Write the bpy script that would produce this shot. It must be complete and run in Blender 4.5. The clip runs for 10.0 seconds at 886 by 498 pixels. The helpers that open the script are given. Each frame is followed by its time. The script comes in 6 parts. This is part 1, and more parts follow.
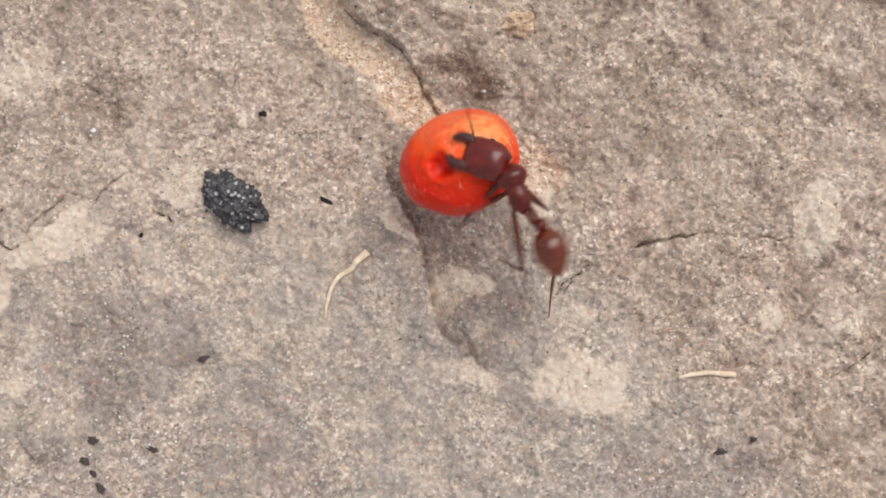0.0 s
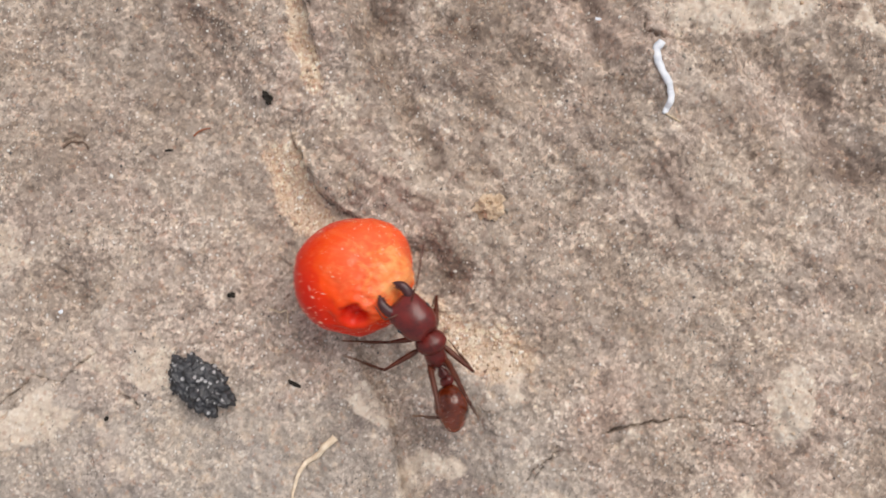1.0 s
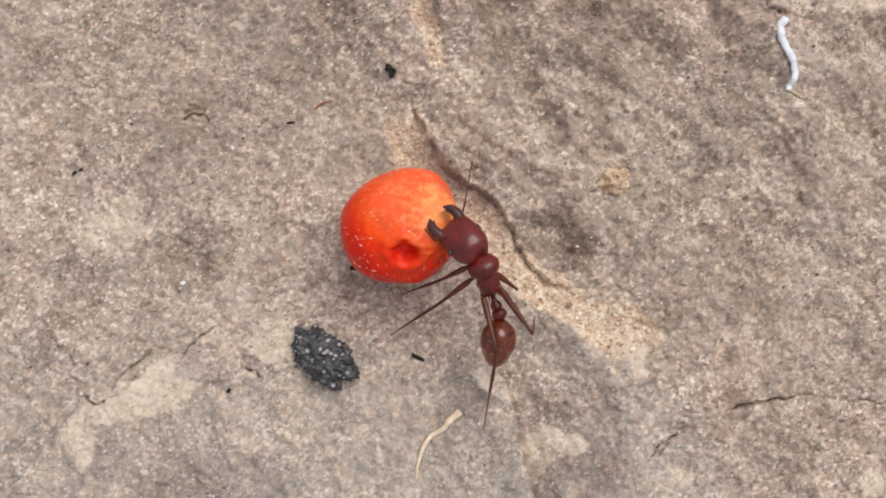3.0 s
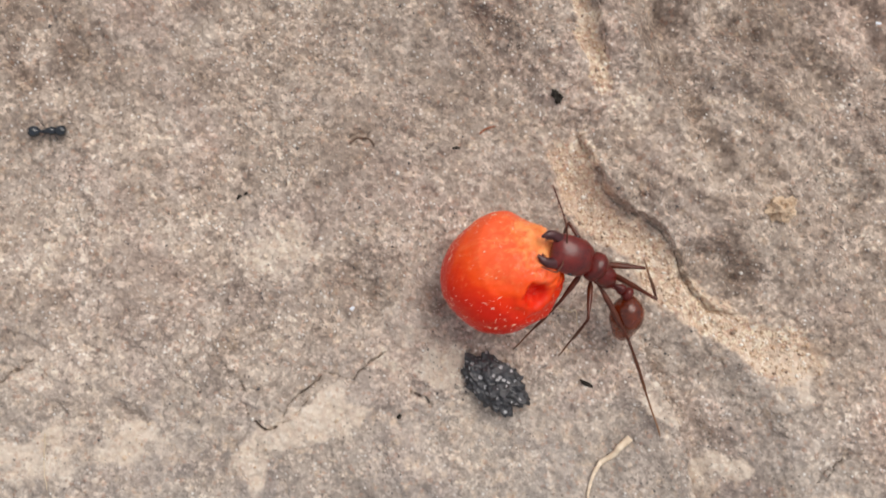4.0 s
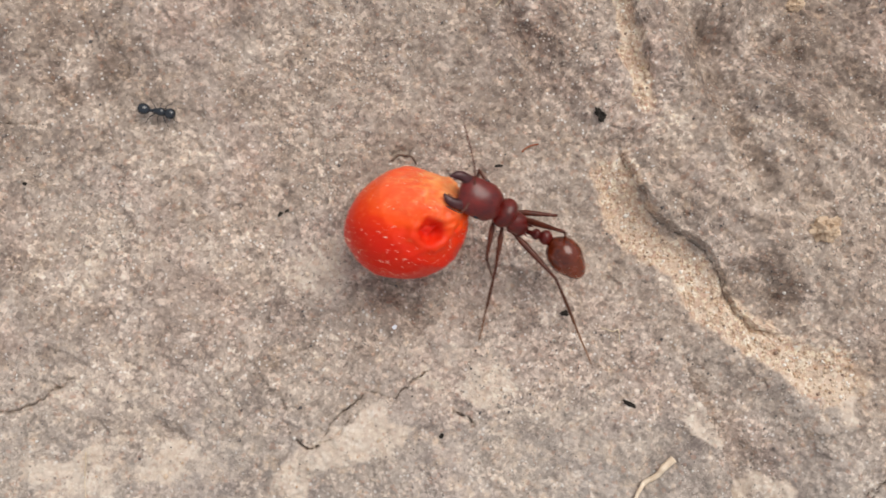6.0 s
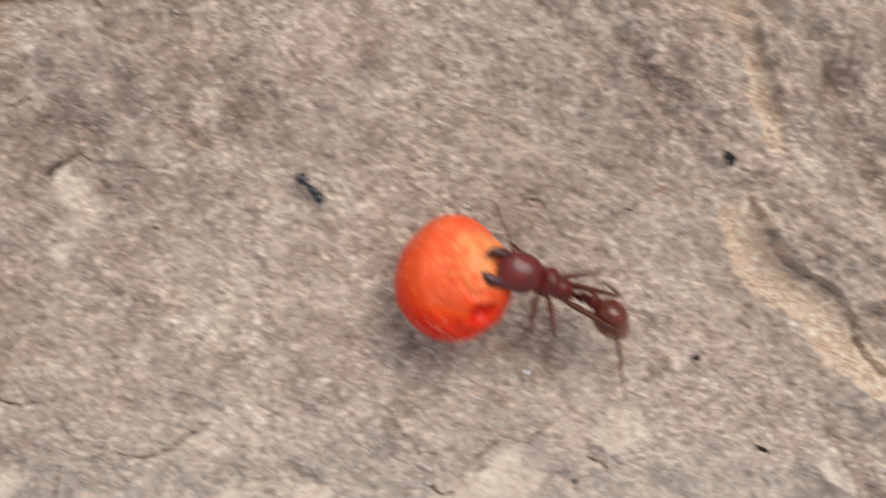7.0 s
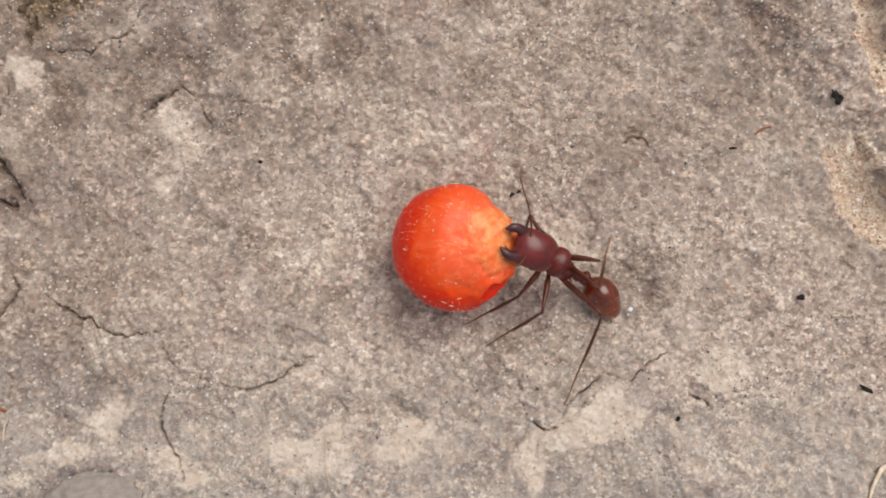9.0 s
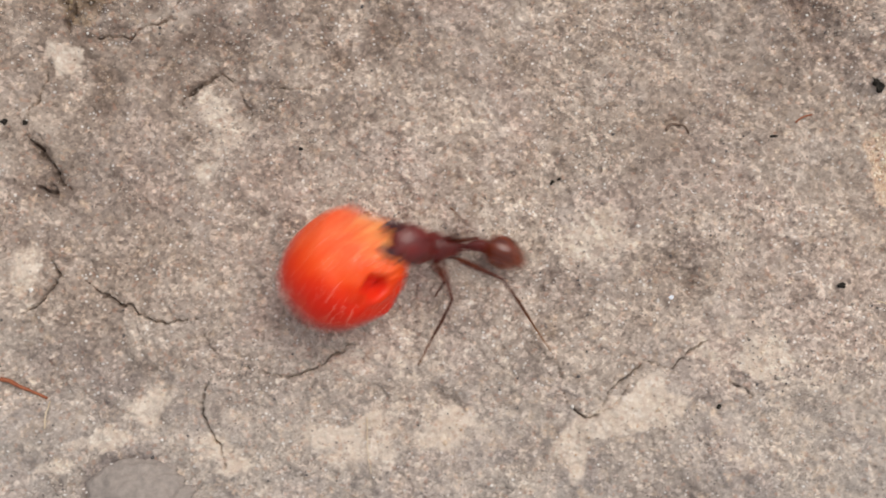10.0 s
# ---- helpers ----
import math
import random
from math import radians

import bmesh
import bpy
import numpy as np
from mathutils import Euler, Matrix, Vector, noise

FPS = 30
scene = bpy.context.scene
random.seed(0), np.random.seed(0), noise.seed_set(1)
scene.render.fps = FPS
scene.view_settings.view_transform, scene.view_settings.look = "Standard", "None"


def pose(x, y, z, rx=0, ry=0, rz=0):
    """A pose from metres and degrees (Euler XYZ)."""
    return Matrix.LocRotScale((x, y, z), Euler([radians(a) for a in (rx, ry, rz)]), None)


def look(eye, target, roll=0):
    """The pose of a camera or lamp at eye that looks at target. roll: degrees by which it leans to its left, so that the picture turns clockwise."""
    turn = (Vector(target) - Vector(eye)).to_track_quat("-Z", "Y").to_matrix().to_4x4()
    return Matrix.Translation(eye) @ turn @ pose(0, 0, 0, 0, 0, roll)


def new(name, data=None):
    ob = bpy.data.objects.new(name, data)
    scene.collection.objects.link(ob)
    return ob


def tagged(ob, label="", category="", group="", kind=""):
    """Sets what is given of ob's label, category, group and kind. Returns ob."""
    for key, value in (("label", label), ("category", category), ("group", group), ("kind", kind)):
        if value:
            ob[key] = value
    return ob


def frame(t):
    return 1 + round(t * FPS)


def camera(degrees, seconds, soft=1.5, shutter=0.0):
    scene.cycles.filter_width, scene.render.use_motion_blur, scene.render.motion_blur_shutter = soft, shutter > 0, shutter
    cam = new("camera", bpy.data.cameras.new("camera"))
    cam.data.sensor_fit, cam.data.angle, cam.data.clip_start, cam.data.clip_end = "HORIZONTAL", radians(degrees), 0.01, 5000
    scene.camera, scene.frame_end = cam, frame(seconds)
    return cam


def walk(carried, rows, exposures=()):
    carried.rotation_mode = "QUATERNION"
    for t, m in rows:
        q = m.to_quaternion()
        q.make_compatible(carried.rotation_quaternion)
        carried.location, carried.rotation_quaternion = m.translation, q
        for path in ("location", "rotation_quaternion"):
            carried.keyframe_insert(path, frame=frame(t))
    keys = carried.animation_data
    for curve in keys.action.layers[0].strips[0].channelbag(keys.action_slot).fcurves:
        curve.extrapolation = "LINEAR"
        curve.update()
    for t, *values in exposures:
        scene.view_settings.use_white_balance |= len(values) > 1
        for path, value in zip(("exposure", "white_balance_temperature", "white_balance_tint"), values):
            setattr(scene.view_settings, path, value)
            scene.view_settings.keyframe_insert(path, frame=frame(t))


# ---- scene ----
# ---- camera: a hand-held close-up, looking almost straight down on the rock ----
MM = 0.001
cam = camera(48.0, 10.0, soft=1.6, shutter=0.55)
PATH = [
    (0.0, -1.03, -5.63, 48.43, 4.48, -1.12, -0.86),
    (0.1, -1.12, -5.65, 48.44, 4.61, -1.04, -0.77),
    (0.3, -1.42, -5.14, 48.50, 4.86, -0.90, -0.71),
    (0.4, -1.94, -3.98, 48.52, 4.99, -0.85, -0.64),
    (0.5, -2.20, -2.71, 48.60, 5.12, -0.74, -0.56),
    (0.6, -2.03, -1.46, 48.58, 5.48, -0.70, -0.77),
    (0.8, -0.68, 0.66, 48.64, 6.13, -0.78, -0.71),
    (1.0, 0.78, 1.34, 48.66, 6.78, -0.85, -0.58),
    (1.2, 0.83, 1.67, 48.77, 6.86, -0.83, -0.55),
    (1.3, 0.06, 1.62, 48.81, 6.90, -0.83, -0.60),
    (1.5, -2.07, 1.86, 48.88, 6.94, -0.58, -0.51),
    (1.7, -2.70, 1.90, 48.72, 6.97, -0.34, -0.37),
    (2.0, -2.66, 1.85, 48.60, 7.12, -0.11, -0.23),
    (2.2, -3.09, 1.72, 48.53, 7.11, -0.01, -0.34),
    (3.3, -7.44, -0.95, 48.01, 7.69, -1.49, -0.06),
    (3.5, -9.35, -0.03, 48.21, 6.93, -1.53, -0.03),
    (3.7, -11.45, 0.43, 48.25, 6.95, -1.64, 0.02),
    (4.0, -14.18, 1.35, 48.22, 6.82, -1.82, 0.09),
    (4.2, -14.27, 1.85, 48.18, 6.79, -1.79, 0.21),
    (4.5, -13.47, 1.62, 48.10, 6.63, -1.67, 0.32),
    (4.7, -13.34, 1.14, 48.10, 6.73, -1.84, 0.18),
    (5.0, -13.85, 1.07, 48.06, 6.74, -1.89, 0.08),
    (5.2, -15.40, 1.39, 47.99, 7.07, -2.32, 0.18),
    (6.3, -16.64, 2.56, 48.02, 6.69, -1.80, 0.37),
    (6.5, -17.14, 2.87, 48.06, 6.48, -1.82, 0.34),
    (6.7, -18.12, 2.89, 48.00, 6.67, -1.72, 0.32),
    (6.9, -20.90, 3.65, 47.99, 6.96, -1.69, 0.36),
    (7.0, -22.43, 4.17, 48.00, 7.04, -1.62, 0.40),
    (7.2, -25.25, 5.29, 47.99, 7.00, -1.54, 0.53),
    (7.5, -25.45, 5.37, 47.97, 7.04, -1.18, 0.86),
    (7.7, -25.00, 4.62, 47.95, 7.00, -1.29, 0.91),
    (7.9, -24.49, 3.36, 47.81, 6.90, -1.25, 0.91),
    (8.0, -24.42, 2.51, 47.73, 6.78, -1.25, 0.86),
    (8.2, -24.81, 1.93, 47.64, 6.64, -1.18, 0.87),
    (8.5, -25.58, 1.69, 47.53, 6.46, -1.04, 0.95),
    (8.7, -26.01, 1.82, 47.51, 6.24, -1.01, 1.06),
    (9.0, -26.81, 1.98, 47.56, 5.92, -0.99, 1.06),
    (9.2, -27.18, 1.95, 47.54, 5.91, -0.94, 1.12),
    (9.5, -27.54, 1.76, 47.49, 5.82, -0.75, 1.24),
    (9.8, -28.16, 1.63, 47.46, 5.66, -0.92, 1.26),
    (10.0, -28.77, 1.67, 47.46, 5.53, -1.01, 1.16),
]
walk(cam, [(t, pose(x * MM, y * MM, z * MM, rx, ry, rz)) for t, x, y, z, rx, ry, rz in PATH],
     exposures=[(0.0, 0.11), (1.0, 0.08), (4.0, 0.05), (8.0, 0.03), (10.0, 0.01)])

# ---- light: a bright overcast sky, the soft sun from the upper right ----
SUN_ELEVATION, SUN_AZIMUTH = 60.0, 42.0      # azimuth counted from +y towards +x
world = bpy.data.worlds.new("overcast_sky")
scene.world = world
world.use_nodes = True
wn, wl = world.node_tree.nodes, world.node_tree.links
sky = wn.new("ShaderNodeTexSky")
sky.sky_type = "NISHITA"
sky.sun_disc = False
sky.sun_elevation, sky.sun_rotation = radians(SUN_ELEVATION), radians(SUN_AZIMUTH)
sky.air_density, sky.dust_density, sky.ozone_density = 1.0, 4.0, 1.0
veil = wn.new("ShaderNodeMix")                # the clouds: most of the sky is an even warm white
veil.data_type = "RGBA"
veil.inputs[0].default_value = 0.7
veil.inputs[7].default_value = (7.2, 7.0, 6.9, 1)
wl.new(sky.outputs["Color"], veil.inputs[6])
wl.new(veil.outputs[2], wn["Background"].inputs["Color"])
wn["Background"].inputs["Strength"].default_value = 0.090
sun_data = bpy.data.lights.new("sun", "SUN")
sun_data.energy, sun_data.angle, sun_data.color = 2.05, radians(42), (1.0, 0.945, 0.875)
sun = new("sun", sun_data)
se, sa = radians(SUN_ELEVATION), radians(SUN_AZIMUTH)
sun.matrix_world = look((0.3 * math.cos(se) * math.sin(sa), 0.3 * math.cos(se) * math.cos(sa), 0.3 * math.sin(se)), (0, 0, 0))


# ---- materials ----
def material(name, rough=0.5, spec=0.5):
    m = bpy.data.materials.new(name)
    m.use_nodes = True
    b = m.node_tree.nodes["Principled BSDF"]
    b.inputs["Roughness"].default_value = rough
    b.inputs["Specular IOR Level"].default_value = spec
    return m, m.node_tree.nodes, m.node_tree.links, b


def ramp(n, l, value, stops, mode="LINEAR"):
    r = n.new("ShaderNodeValToRGB")
    r.color_ramp.interpolation = mode
    while len(r.color_ramp.elements) < len(stops):
        r.color_ramp.elements.new(0.5)
    for e, (p, c) in zip(r.color_ramp.elements, stops):
        e.position, e.color = p, (*c, 1) if len(c) == 3 else c
    l.new(value, r.inputs["Fac"])
    return r.outputs["Color"]


def mix(n, l, fac, a, b, blend="MIX"):
    x = n.new("ShaderNodeMix")
    x.data_type, x.blend_type = "RGBA", blend
    for socket, value in ((x.inputs[0], fac), (x.inputs[6], a), (x.inputs[7], b)):
        if isinstance(value, (int, float)):
            socket.default_value = value
        elif isinstance(value, tuple):
            socket.default_value = (*value, 1)
        else:
            l.new(value, socket)
    return x.outputs[2]


def math_node(n, l, op, a, b):
    x = n.new("ShaderNodeMath")
    x.operation = op
    x.use_clamp = True
    for socket, value in ((x.inputs[0], a), (x.inputs[1], b)):
        if isinstance(value, (int, float)):
            socket.default_value = value
        else:
            l.new(value, socket)
    return x.outputs[0]


def noise_node(n, l, coord, size_mm, detail=4.0, rough=0.55, distort=0.0):
    x = n.new("ShaderNodeTexNoise")
    x.inputs["Scale"].default_value = 1.0 / (size_mm * MM)
    x.inputs["Detail"].default_value, x.inputs["Roughness"].default_value = detail, rough
    x.inputs["Distortion"].default_value = distort
    l.new(coord, x.inputs["Vector"])
    return x.outputs["Fac"]


def cells(n, l, coord, size_mm):
    x = n.new("ShaderNodeTexVoronoi")
    x.inputs["Scale"].default_value = 1.0 / (size_mm * MM)
    l.new(coord, x.inputs["Vector"])
    s = n.new("ShaderNodeSeparateColor")
    l.new(x.outputs["Color"], s.inputs[0])
    return s.outputs[0], s.outputs[1], x.outputs["Distance"]


def attribute(n, name):
    x = n.new("ShaderNodeAttribute")
    x.attribute_name = name
    return x.outputs["Fac"]


def bump(n, l, b, height, strength, mm):
    x = n.new("ShaderNodeBump")
    x.inputs["Strength"].default_value, x.inputs["Distance"].default_value = strength, mm * MM
    l.new(height, x.inputs["Height"])
    l.new(x.outputs["Normal"], b.inputs["Normal"])


def rock_material():
    m, n, l, b = material("sandstone", 0.85, 0.35)
    c = n.new("ShaderNodeTexCoord").outputs["Object"]
    broad = noise_node(n, l, c, 8.0, 5.0, 0.6)
    blotch = noise_node(n, l, c, 2.4, 6.0, 0.68, 0.6)
    hue = math_node(n, l, "ADD", math_node(n, l, "MULTIPLY", broad, 0.6), math_node(n, l, "MULTIPLY", attribute(n, "warm"), 0.4))
    col = ramp(n, l, hue, [(0.30, ROCK_GREY), (0.72, ROCK_WARM)])
    col = mix(n, l, ramp(n, l, blotch, [(0.40, (0, 0, 0)), (0.66, (0.80, 0.80, 0.80))]), col, ROCK_PALE)
    # stain and painted hollow shade: mauve-grey on the near slab, rust-brown on the warmer one
    stain_shade_col = mix(n, l, ramp(n, l, hue, [(0.34, (0, 0, 0)), (0.58, (1, 1, 1))]), ROCK_MAUVE, STAIN_SHADE_BROWN)
    col = mix(n, l, ramp(n, l, noise_node(n, l, c, 2.0, 7.0, 0.72, 0.8), [(0.30, (0.8, 0.8, 0.8)), (0.50, (0, 0, 0))]), col, stain_shade_col)
    col = mix(n, l, math_node(n, l, "MULTIPLY", attribute(n, "stain_shade"), 0.85), col, stain_shade_col)
    # faint broad tints: pinkish, olive and cool grey
    tint = noise_node(n, l, c, 6.0, 3.0, 0.5, 0.5)
    col = mix(n, l, 0.55, col, ramp(n, l, tint, [(0.30, (0.475, 0.490, 0.505)), (0.45, (0.500, 0.505, 0.485)), (0.55, (0.490, 0.500, 0.507)), (0.70, (0.530, 0.490, 0.485))]), "OVERLAY")
    ragged = math_node(n, l, "SUBTRACT", noise_node(n, l, c, 0.7, 6.0, 0.75), 0.5)
    ragged.node.use_clamp = False
    # pale lime crust, and tan sand in the gutter
    crust_col = ramp(n, l, noise_node(n, l, c, 1.1, 5.0, 0.6), [(0.3, CRUST_TAN), (0.68, CRUST_PALE)])
    edge = math_node(n, l, "ADD", attribute(n, "crust"), math_node(n, l, "MULTIPLY", ragged, 1.3))
    edge.node.inputs[1].links[0].from_node.use_clamp = False
    col = mix(n, l, ramp(n, l, edge, [(0.22, (0, 0, 0)), (0.66, (0.9, 0.9, 0.9))]), col, crust_col)
    bare = ramp(n, l, edge, [(0.3, (1, 1, 1)), (0.7, (0.42, 0.42, 0.42))])
    sand_col = ramp(n, l, noise_node(n, l, c, 0.6, 4.0), [(0.3, SAND_TAN), (0.7, SAND_PALE)])
    wild = math_node(n, l, "MULTIPLY", ragged, 1.9)
    wild.node.use_clamp = False
    edge = math_node(n, l, "ADD", attribute(n, "sand"), wild)
    col = mix(n, l, ramp(n, l, edge, [(0.08, (0, 0, 0)), (0.66, (0.95, 0.95, 0.95))]), col, sand_col)
    soil_col = ramp(n, l, noise_node(n, l, c, 0.8, 5.0, 0.7), [(0.33, (0.11, 0.075, 0.045)), (0.52, (0.30, 0.21, 0.12)), (0.72, (0.46, 0.36, 0.24))])
    soil_edge = math_node(n, l, "ADD", attribute(n, "soil"), wild)
    col = mix(n, l, ramp(n, l, soil_edge, [(0.1, (0, 0, 0)), (0.9, (0.85, 0.85, 0.85))]), col, soil_col)
    # mineral grains: dark, tan and quartz-white
    tone, tone_b, dist = cells(n, l, c, 0.15)
    grain = ramp(n, l, tone, [(0.0, (0.24, 0.22, 0.21)), (0.14, (0.36, 0.34, 0.33)), (0.3, (0.47, 0.455, 0.44)), (0.6, (0.52, 0.51, 0.50)), (0.80, (0.62, 0.60, 0.58)), (0.92, (0.88, 0.86, 0.84))])
    coated = ramp(n, l, noise_node(n, l, c, 5.0, 4.0, 0.6, 0.4), [(0.38, (0.35, 0.35, 0.35)), (0.62, (1, 1, 1))])
    coated = math_node(n, l, "MULTIPLY", coated, bare)
    col = mix(n, l, math_node(n, l, "MULTIPLY", coated, GRAIN_MIX), col, grain, "OVERLAY")
    big, big_b, big_d = cells(n, l, c, 0.25)
    crystal = ramp(n, l, big, [(0.0, (0.27, 0.25, 0.24)), (0.18, (0.42, 0.40, 0.385)), (0.45, (0.50, 0.495, 0.49)), (0.78, (0.56, 0.55, 0.54)), (0.93, (0.80, 0.78, 0.76))])
    col = mix(n, l, math_node(n, l, "MULTIPLY", bare, ramp(n, l, attribute(n, "warm"), [(0.2, (0.34, 0.34, 0.34)), (0.9, (0.66, 0.66, 0.66))])), col, crystal, "OVERLAY")
    tone2, rnd2, dist2 = cells(n, l, c, 0.10)
    grain2 = ramp(n, l, tone2, [(0.0, (0.34, 0.33, 0.32)), (0.5, (0.5, 0.5, 0.5)), (1.0, (0.68, 0.67, 0.66))])
    col = mix(n, l, math_node(n, l, "MULTIPLY", bare, 0.22), col, grain2, "OVERLAY")
    flake, flake_b, dist3 = cells(n, l, c, 0.17)
    quartz = math_node(n, l, "MULTIPLY", math_node(n, l, "GREATER_THAN", flake, 0.945), math_node(n, l, "LESS_THAN", dist3, 0.40))
    col = mix(n, l, math_node(n, l, "MULTIPLY", math_node(n, l, "MULTIPLY", quartz, coated), 0.68), col, (0.86, 0.84, 0.81))
    dark = math_node(n, l, "MULTIPLY", math_node(n, l, "LESS_THAN", flake, 0.02), math_node(n, l, "LESS_THAN", dist3, 0.34))
    col = mix(n, l, math_node(n, l, "MULTIPLY", dark, 0.45), col, (0.07, 0.06, 0.055))
    rust = math_node(n, l, "GREATER_THAN", flake_b, 0.95)
    col = mix(n, l, math_node(n, l, "MULTIPLY", rust, 0.26), col, (0.42, 0.20, 0.12))
    l.new(col, b.inputs["Base Color"])
    l.new(ramp(n, l, quartz, [(0, (0.85, 0.85, 0.85)), (1, (0.25, 0.25, 0.25))]), b.inputs["Roughness"])
    h = math_node(n, l, "ADD", math_node(n, l, "MULTIPLY", tone, 0.30), math_node(n, l, "MULTIPLY", noise_node(n, l, c, 0.20, 4.0, 0.7), 0.45))
    h = math_node(n, l, "ADD", h, math_node(n, l, "MULTIPLY", big, 0.25))
    bump(n, l, b, h, 1.0, 0.11)
    return m


ROCK_MAUVE = (0.208, 0.174, 0.164)
ROCK_GREY, ROCK_WARM, ROCK_PALE, STAIN_SHADE_BROWN = (0.330, 0.295, 0.272), (0.380, 0.308, 0.262), (0.560, 0.484, 0.430), (0.176, 0.131, 0.108)
CRUST_TAN, CRUST_PALE = (0.58, 0.48, 0.395), (0.72, 0.63, 0.545)
SAND_TAN, SAND_PALE, GRAIN_MIX = (0.57, 0.43, 0.32), (0.74, 0.61, 0.50), 0.66
ROCK = rock_material()


def grain_material(name, stops, rough=0.7):
    m, n, l, b = material(name, rough)
    geo = n.new("ShaderNodeNewGeometry").outputs["Random Per Island"]
    l.new(ramp(n, l, geo, stops, "CONSTANT"), b.inputs["Base Color"])
    return m


SAND = grain_material("sand_grains", [(0, (0.58, 0.43, 0.31)), (0.25, (0.66, 0.52, 0.39)), (0.5, (0.52, 0.36, 0.24)), (0.62, (0.74, 0.62, 0.50)), (0.85, (0.84, 0.79, 0.72)), (0.96, (0.28, 0.20, 0.15))])
GRIT = grain_material("rock_grit", [(0, (0.34, 0.30, 0.26)), (0.35, (0.42, 0.36, 0.31)), (0.6, (0.25, 0.21, 0.19)), (0.75, (0.55, 0.48, 0.41)), (0.89, (0.76, 0.73, 0.69)), (0.95, (0.10, 0.09, 0.09))])
SOIL = grain_material("soil_crumbs", [(0, (0.22, 0.15, 0.09)), (0.35, (0.36, 0.26, 0.15)), (0.6, (0.12, 0.08, 0.05)), (0.8, (0.46, 0.35, 0.22))], 0.9)


def mottled(name, dark, light, size_mm, rough, depth_mm=0.02, spec=0.5, strength=0.6):
    """A material that wavers between two colours, with fine relief."""
    m, n, l, b = material(name, rough, spec)
    c = n.new("ShaderNodeTexCoord").outputs["Object"]
    f = noise_node(n, l, c, size_mm, 5.0, 0.6)
    l.new(ramp(n, l, f, [(0.3, dark), (0.7, light)]), b.inputs["Base Color"])
    bump(n, l, b, noise_node(n, l, c, size_mm * 0.3, 4.0, 0.6), strength, depth_mm)
    return m


def charcoal_material():
    m, n, l, b = material("charcoal", 0.38, 0.7)
    c = n.new("ShaderNodeTexCoord").outputs["Object"]
    col = ramp(n, l, noise_node(n, l, c, 0.4, 5.0, 0.7), [(0.35, (0.010, 0.010, 0.012)), (0.65, (0.07, 0.07, 0.08))])
    tone, other, dist = cells(n, l, c, 0.24)
    # Glints are painted into the base colour as pale grey flecks.
    glint = math_node(n, l, "MULTIPLY", math_node(n, l, "GREATER_THAN", tone, 0.72), math_node(n, l, "LESS_THAN", dist, 0.42))
    col = mix(n, l, math_node(n, l, "MULTIPLY", glint, 0.9), col, (0.42, 0.41, 0.42))
    l.new(col, b.inputs["Base Color"])
    bump(n, l, b, math_node(n, l, "ADD", math_node(n, l, "MULTIPLY", dist, 0.6), math_node(n, l, "MULTIPLY", noise_node(n, l, c, 0.25, 4.0, 0.7), 0.5)), 1.0, 0.15)
    return m


def chitin(name, dark, light, size_mm, rough, coat, coat_rough, grain_mm=0.012, pitted=0.5):
    """Ant shell: dark red-brown, finely pitted and wrinkled, under a thin waxy gloss."""
    m, n, l, b = material(name, rough, 0.28)
    c = n.new("ShaderNodeTexCoord").outputs["Object"]
    tone = math_node(n, l, "ADD", math_node(n, l, "MULTIPLY", noise_node(n, l, c, size_mm, 5.0, 0.6), 0.75), math_node(n, l, "MULTIPLY", noise_node(n, l, c, size_mm * 0.18, 3.0, 0.6), 0.25))
    l.new(ramp(n, l, tone, [(0.36, dark), (0.64, light)]), b.inputs["Base Color"])
    l.new(ramp(n, l, noise_node(n, l, c, size_mm * 0.5, 4.0, 0.6), [(0.3, (rough * 0.85,) * 3), (0.7, (rough * 1.25,) * 3)]), b.inputs["Roughness"])
    b.inputs["Coat Weight"].default_value, b.inputs["Coat Roughness"].default_value = coat, coat_rough
    wrinkle = n.new("ShaderNodeMapping")
    wrinkle.inputs["Scale"].default_value = (0.35, 1.0, 1.0)
    l.new(c, wrinkle.inputs["Vector"])
    bump(n, l, b, noise_node(n, l, wrinkle.outputs["Vector"], 0.13, 4.0, 0.65), pitted, grain_mm)
    return m


def shin_material():
    """Dark at the knee, and thin and straw-brown towards the foot."""
    m, n, l, b = material("shin_chitin", 0.38, 0.4)
    c = n.new("ShaderNodeTexCoord").outputs["Object"]
    sep = n.new("ShaderNodeSeparateXYZ")
    l.new(c, sep.inputs[0])
    along = n.new("ShaderNodeMapRange")
    along.inputs["From Max"].default_value = 4.4 * MM
    l.new(sep.outputs["X"], along.inputs["Value"])
    f = math_node(n, l, "ADD", along.outputs["Result"], math_node(n, l, "MULTIPLY", math_node(n, l, "SUBTRACT", noise_node(n, l, c, 0.4, 4.0), 0.4), 0.4))
    l.new(ramp(n, l, f, [(0.05, (0.060, 0.014, 0.007)), (0.45, (0.090, 0.028, 0.012)), (0.75, (0.17, 0.070, 0.030)), (1.0, (0.25, 0.12, 0.055))]), b.inputs["Base Color"])
    bump(n, l, b, noise_node(n, l, c, 0.15, 3.0), 0.4, 0.008)
    return m


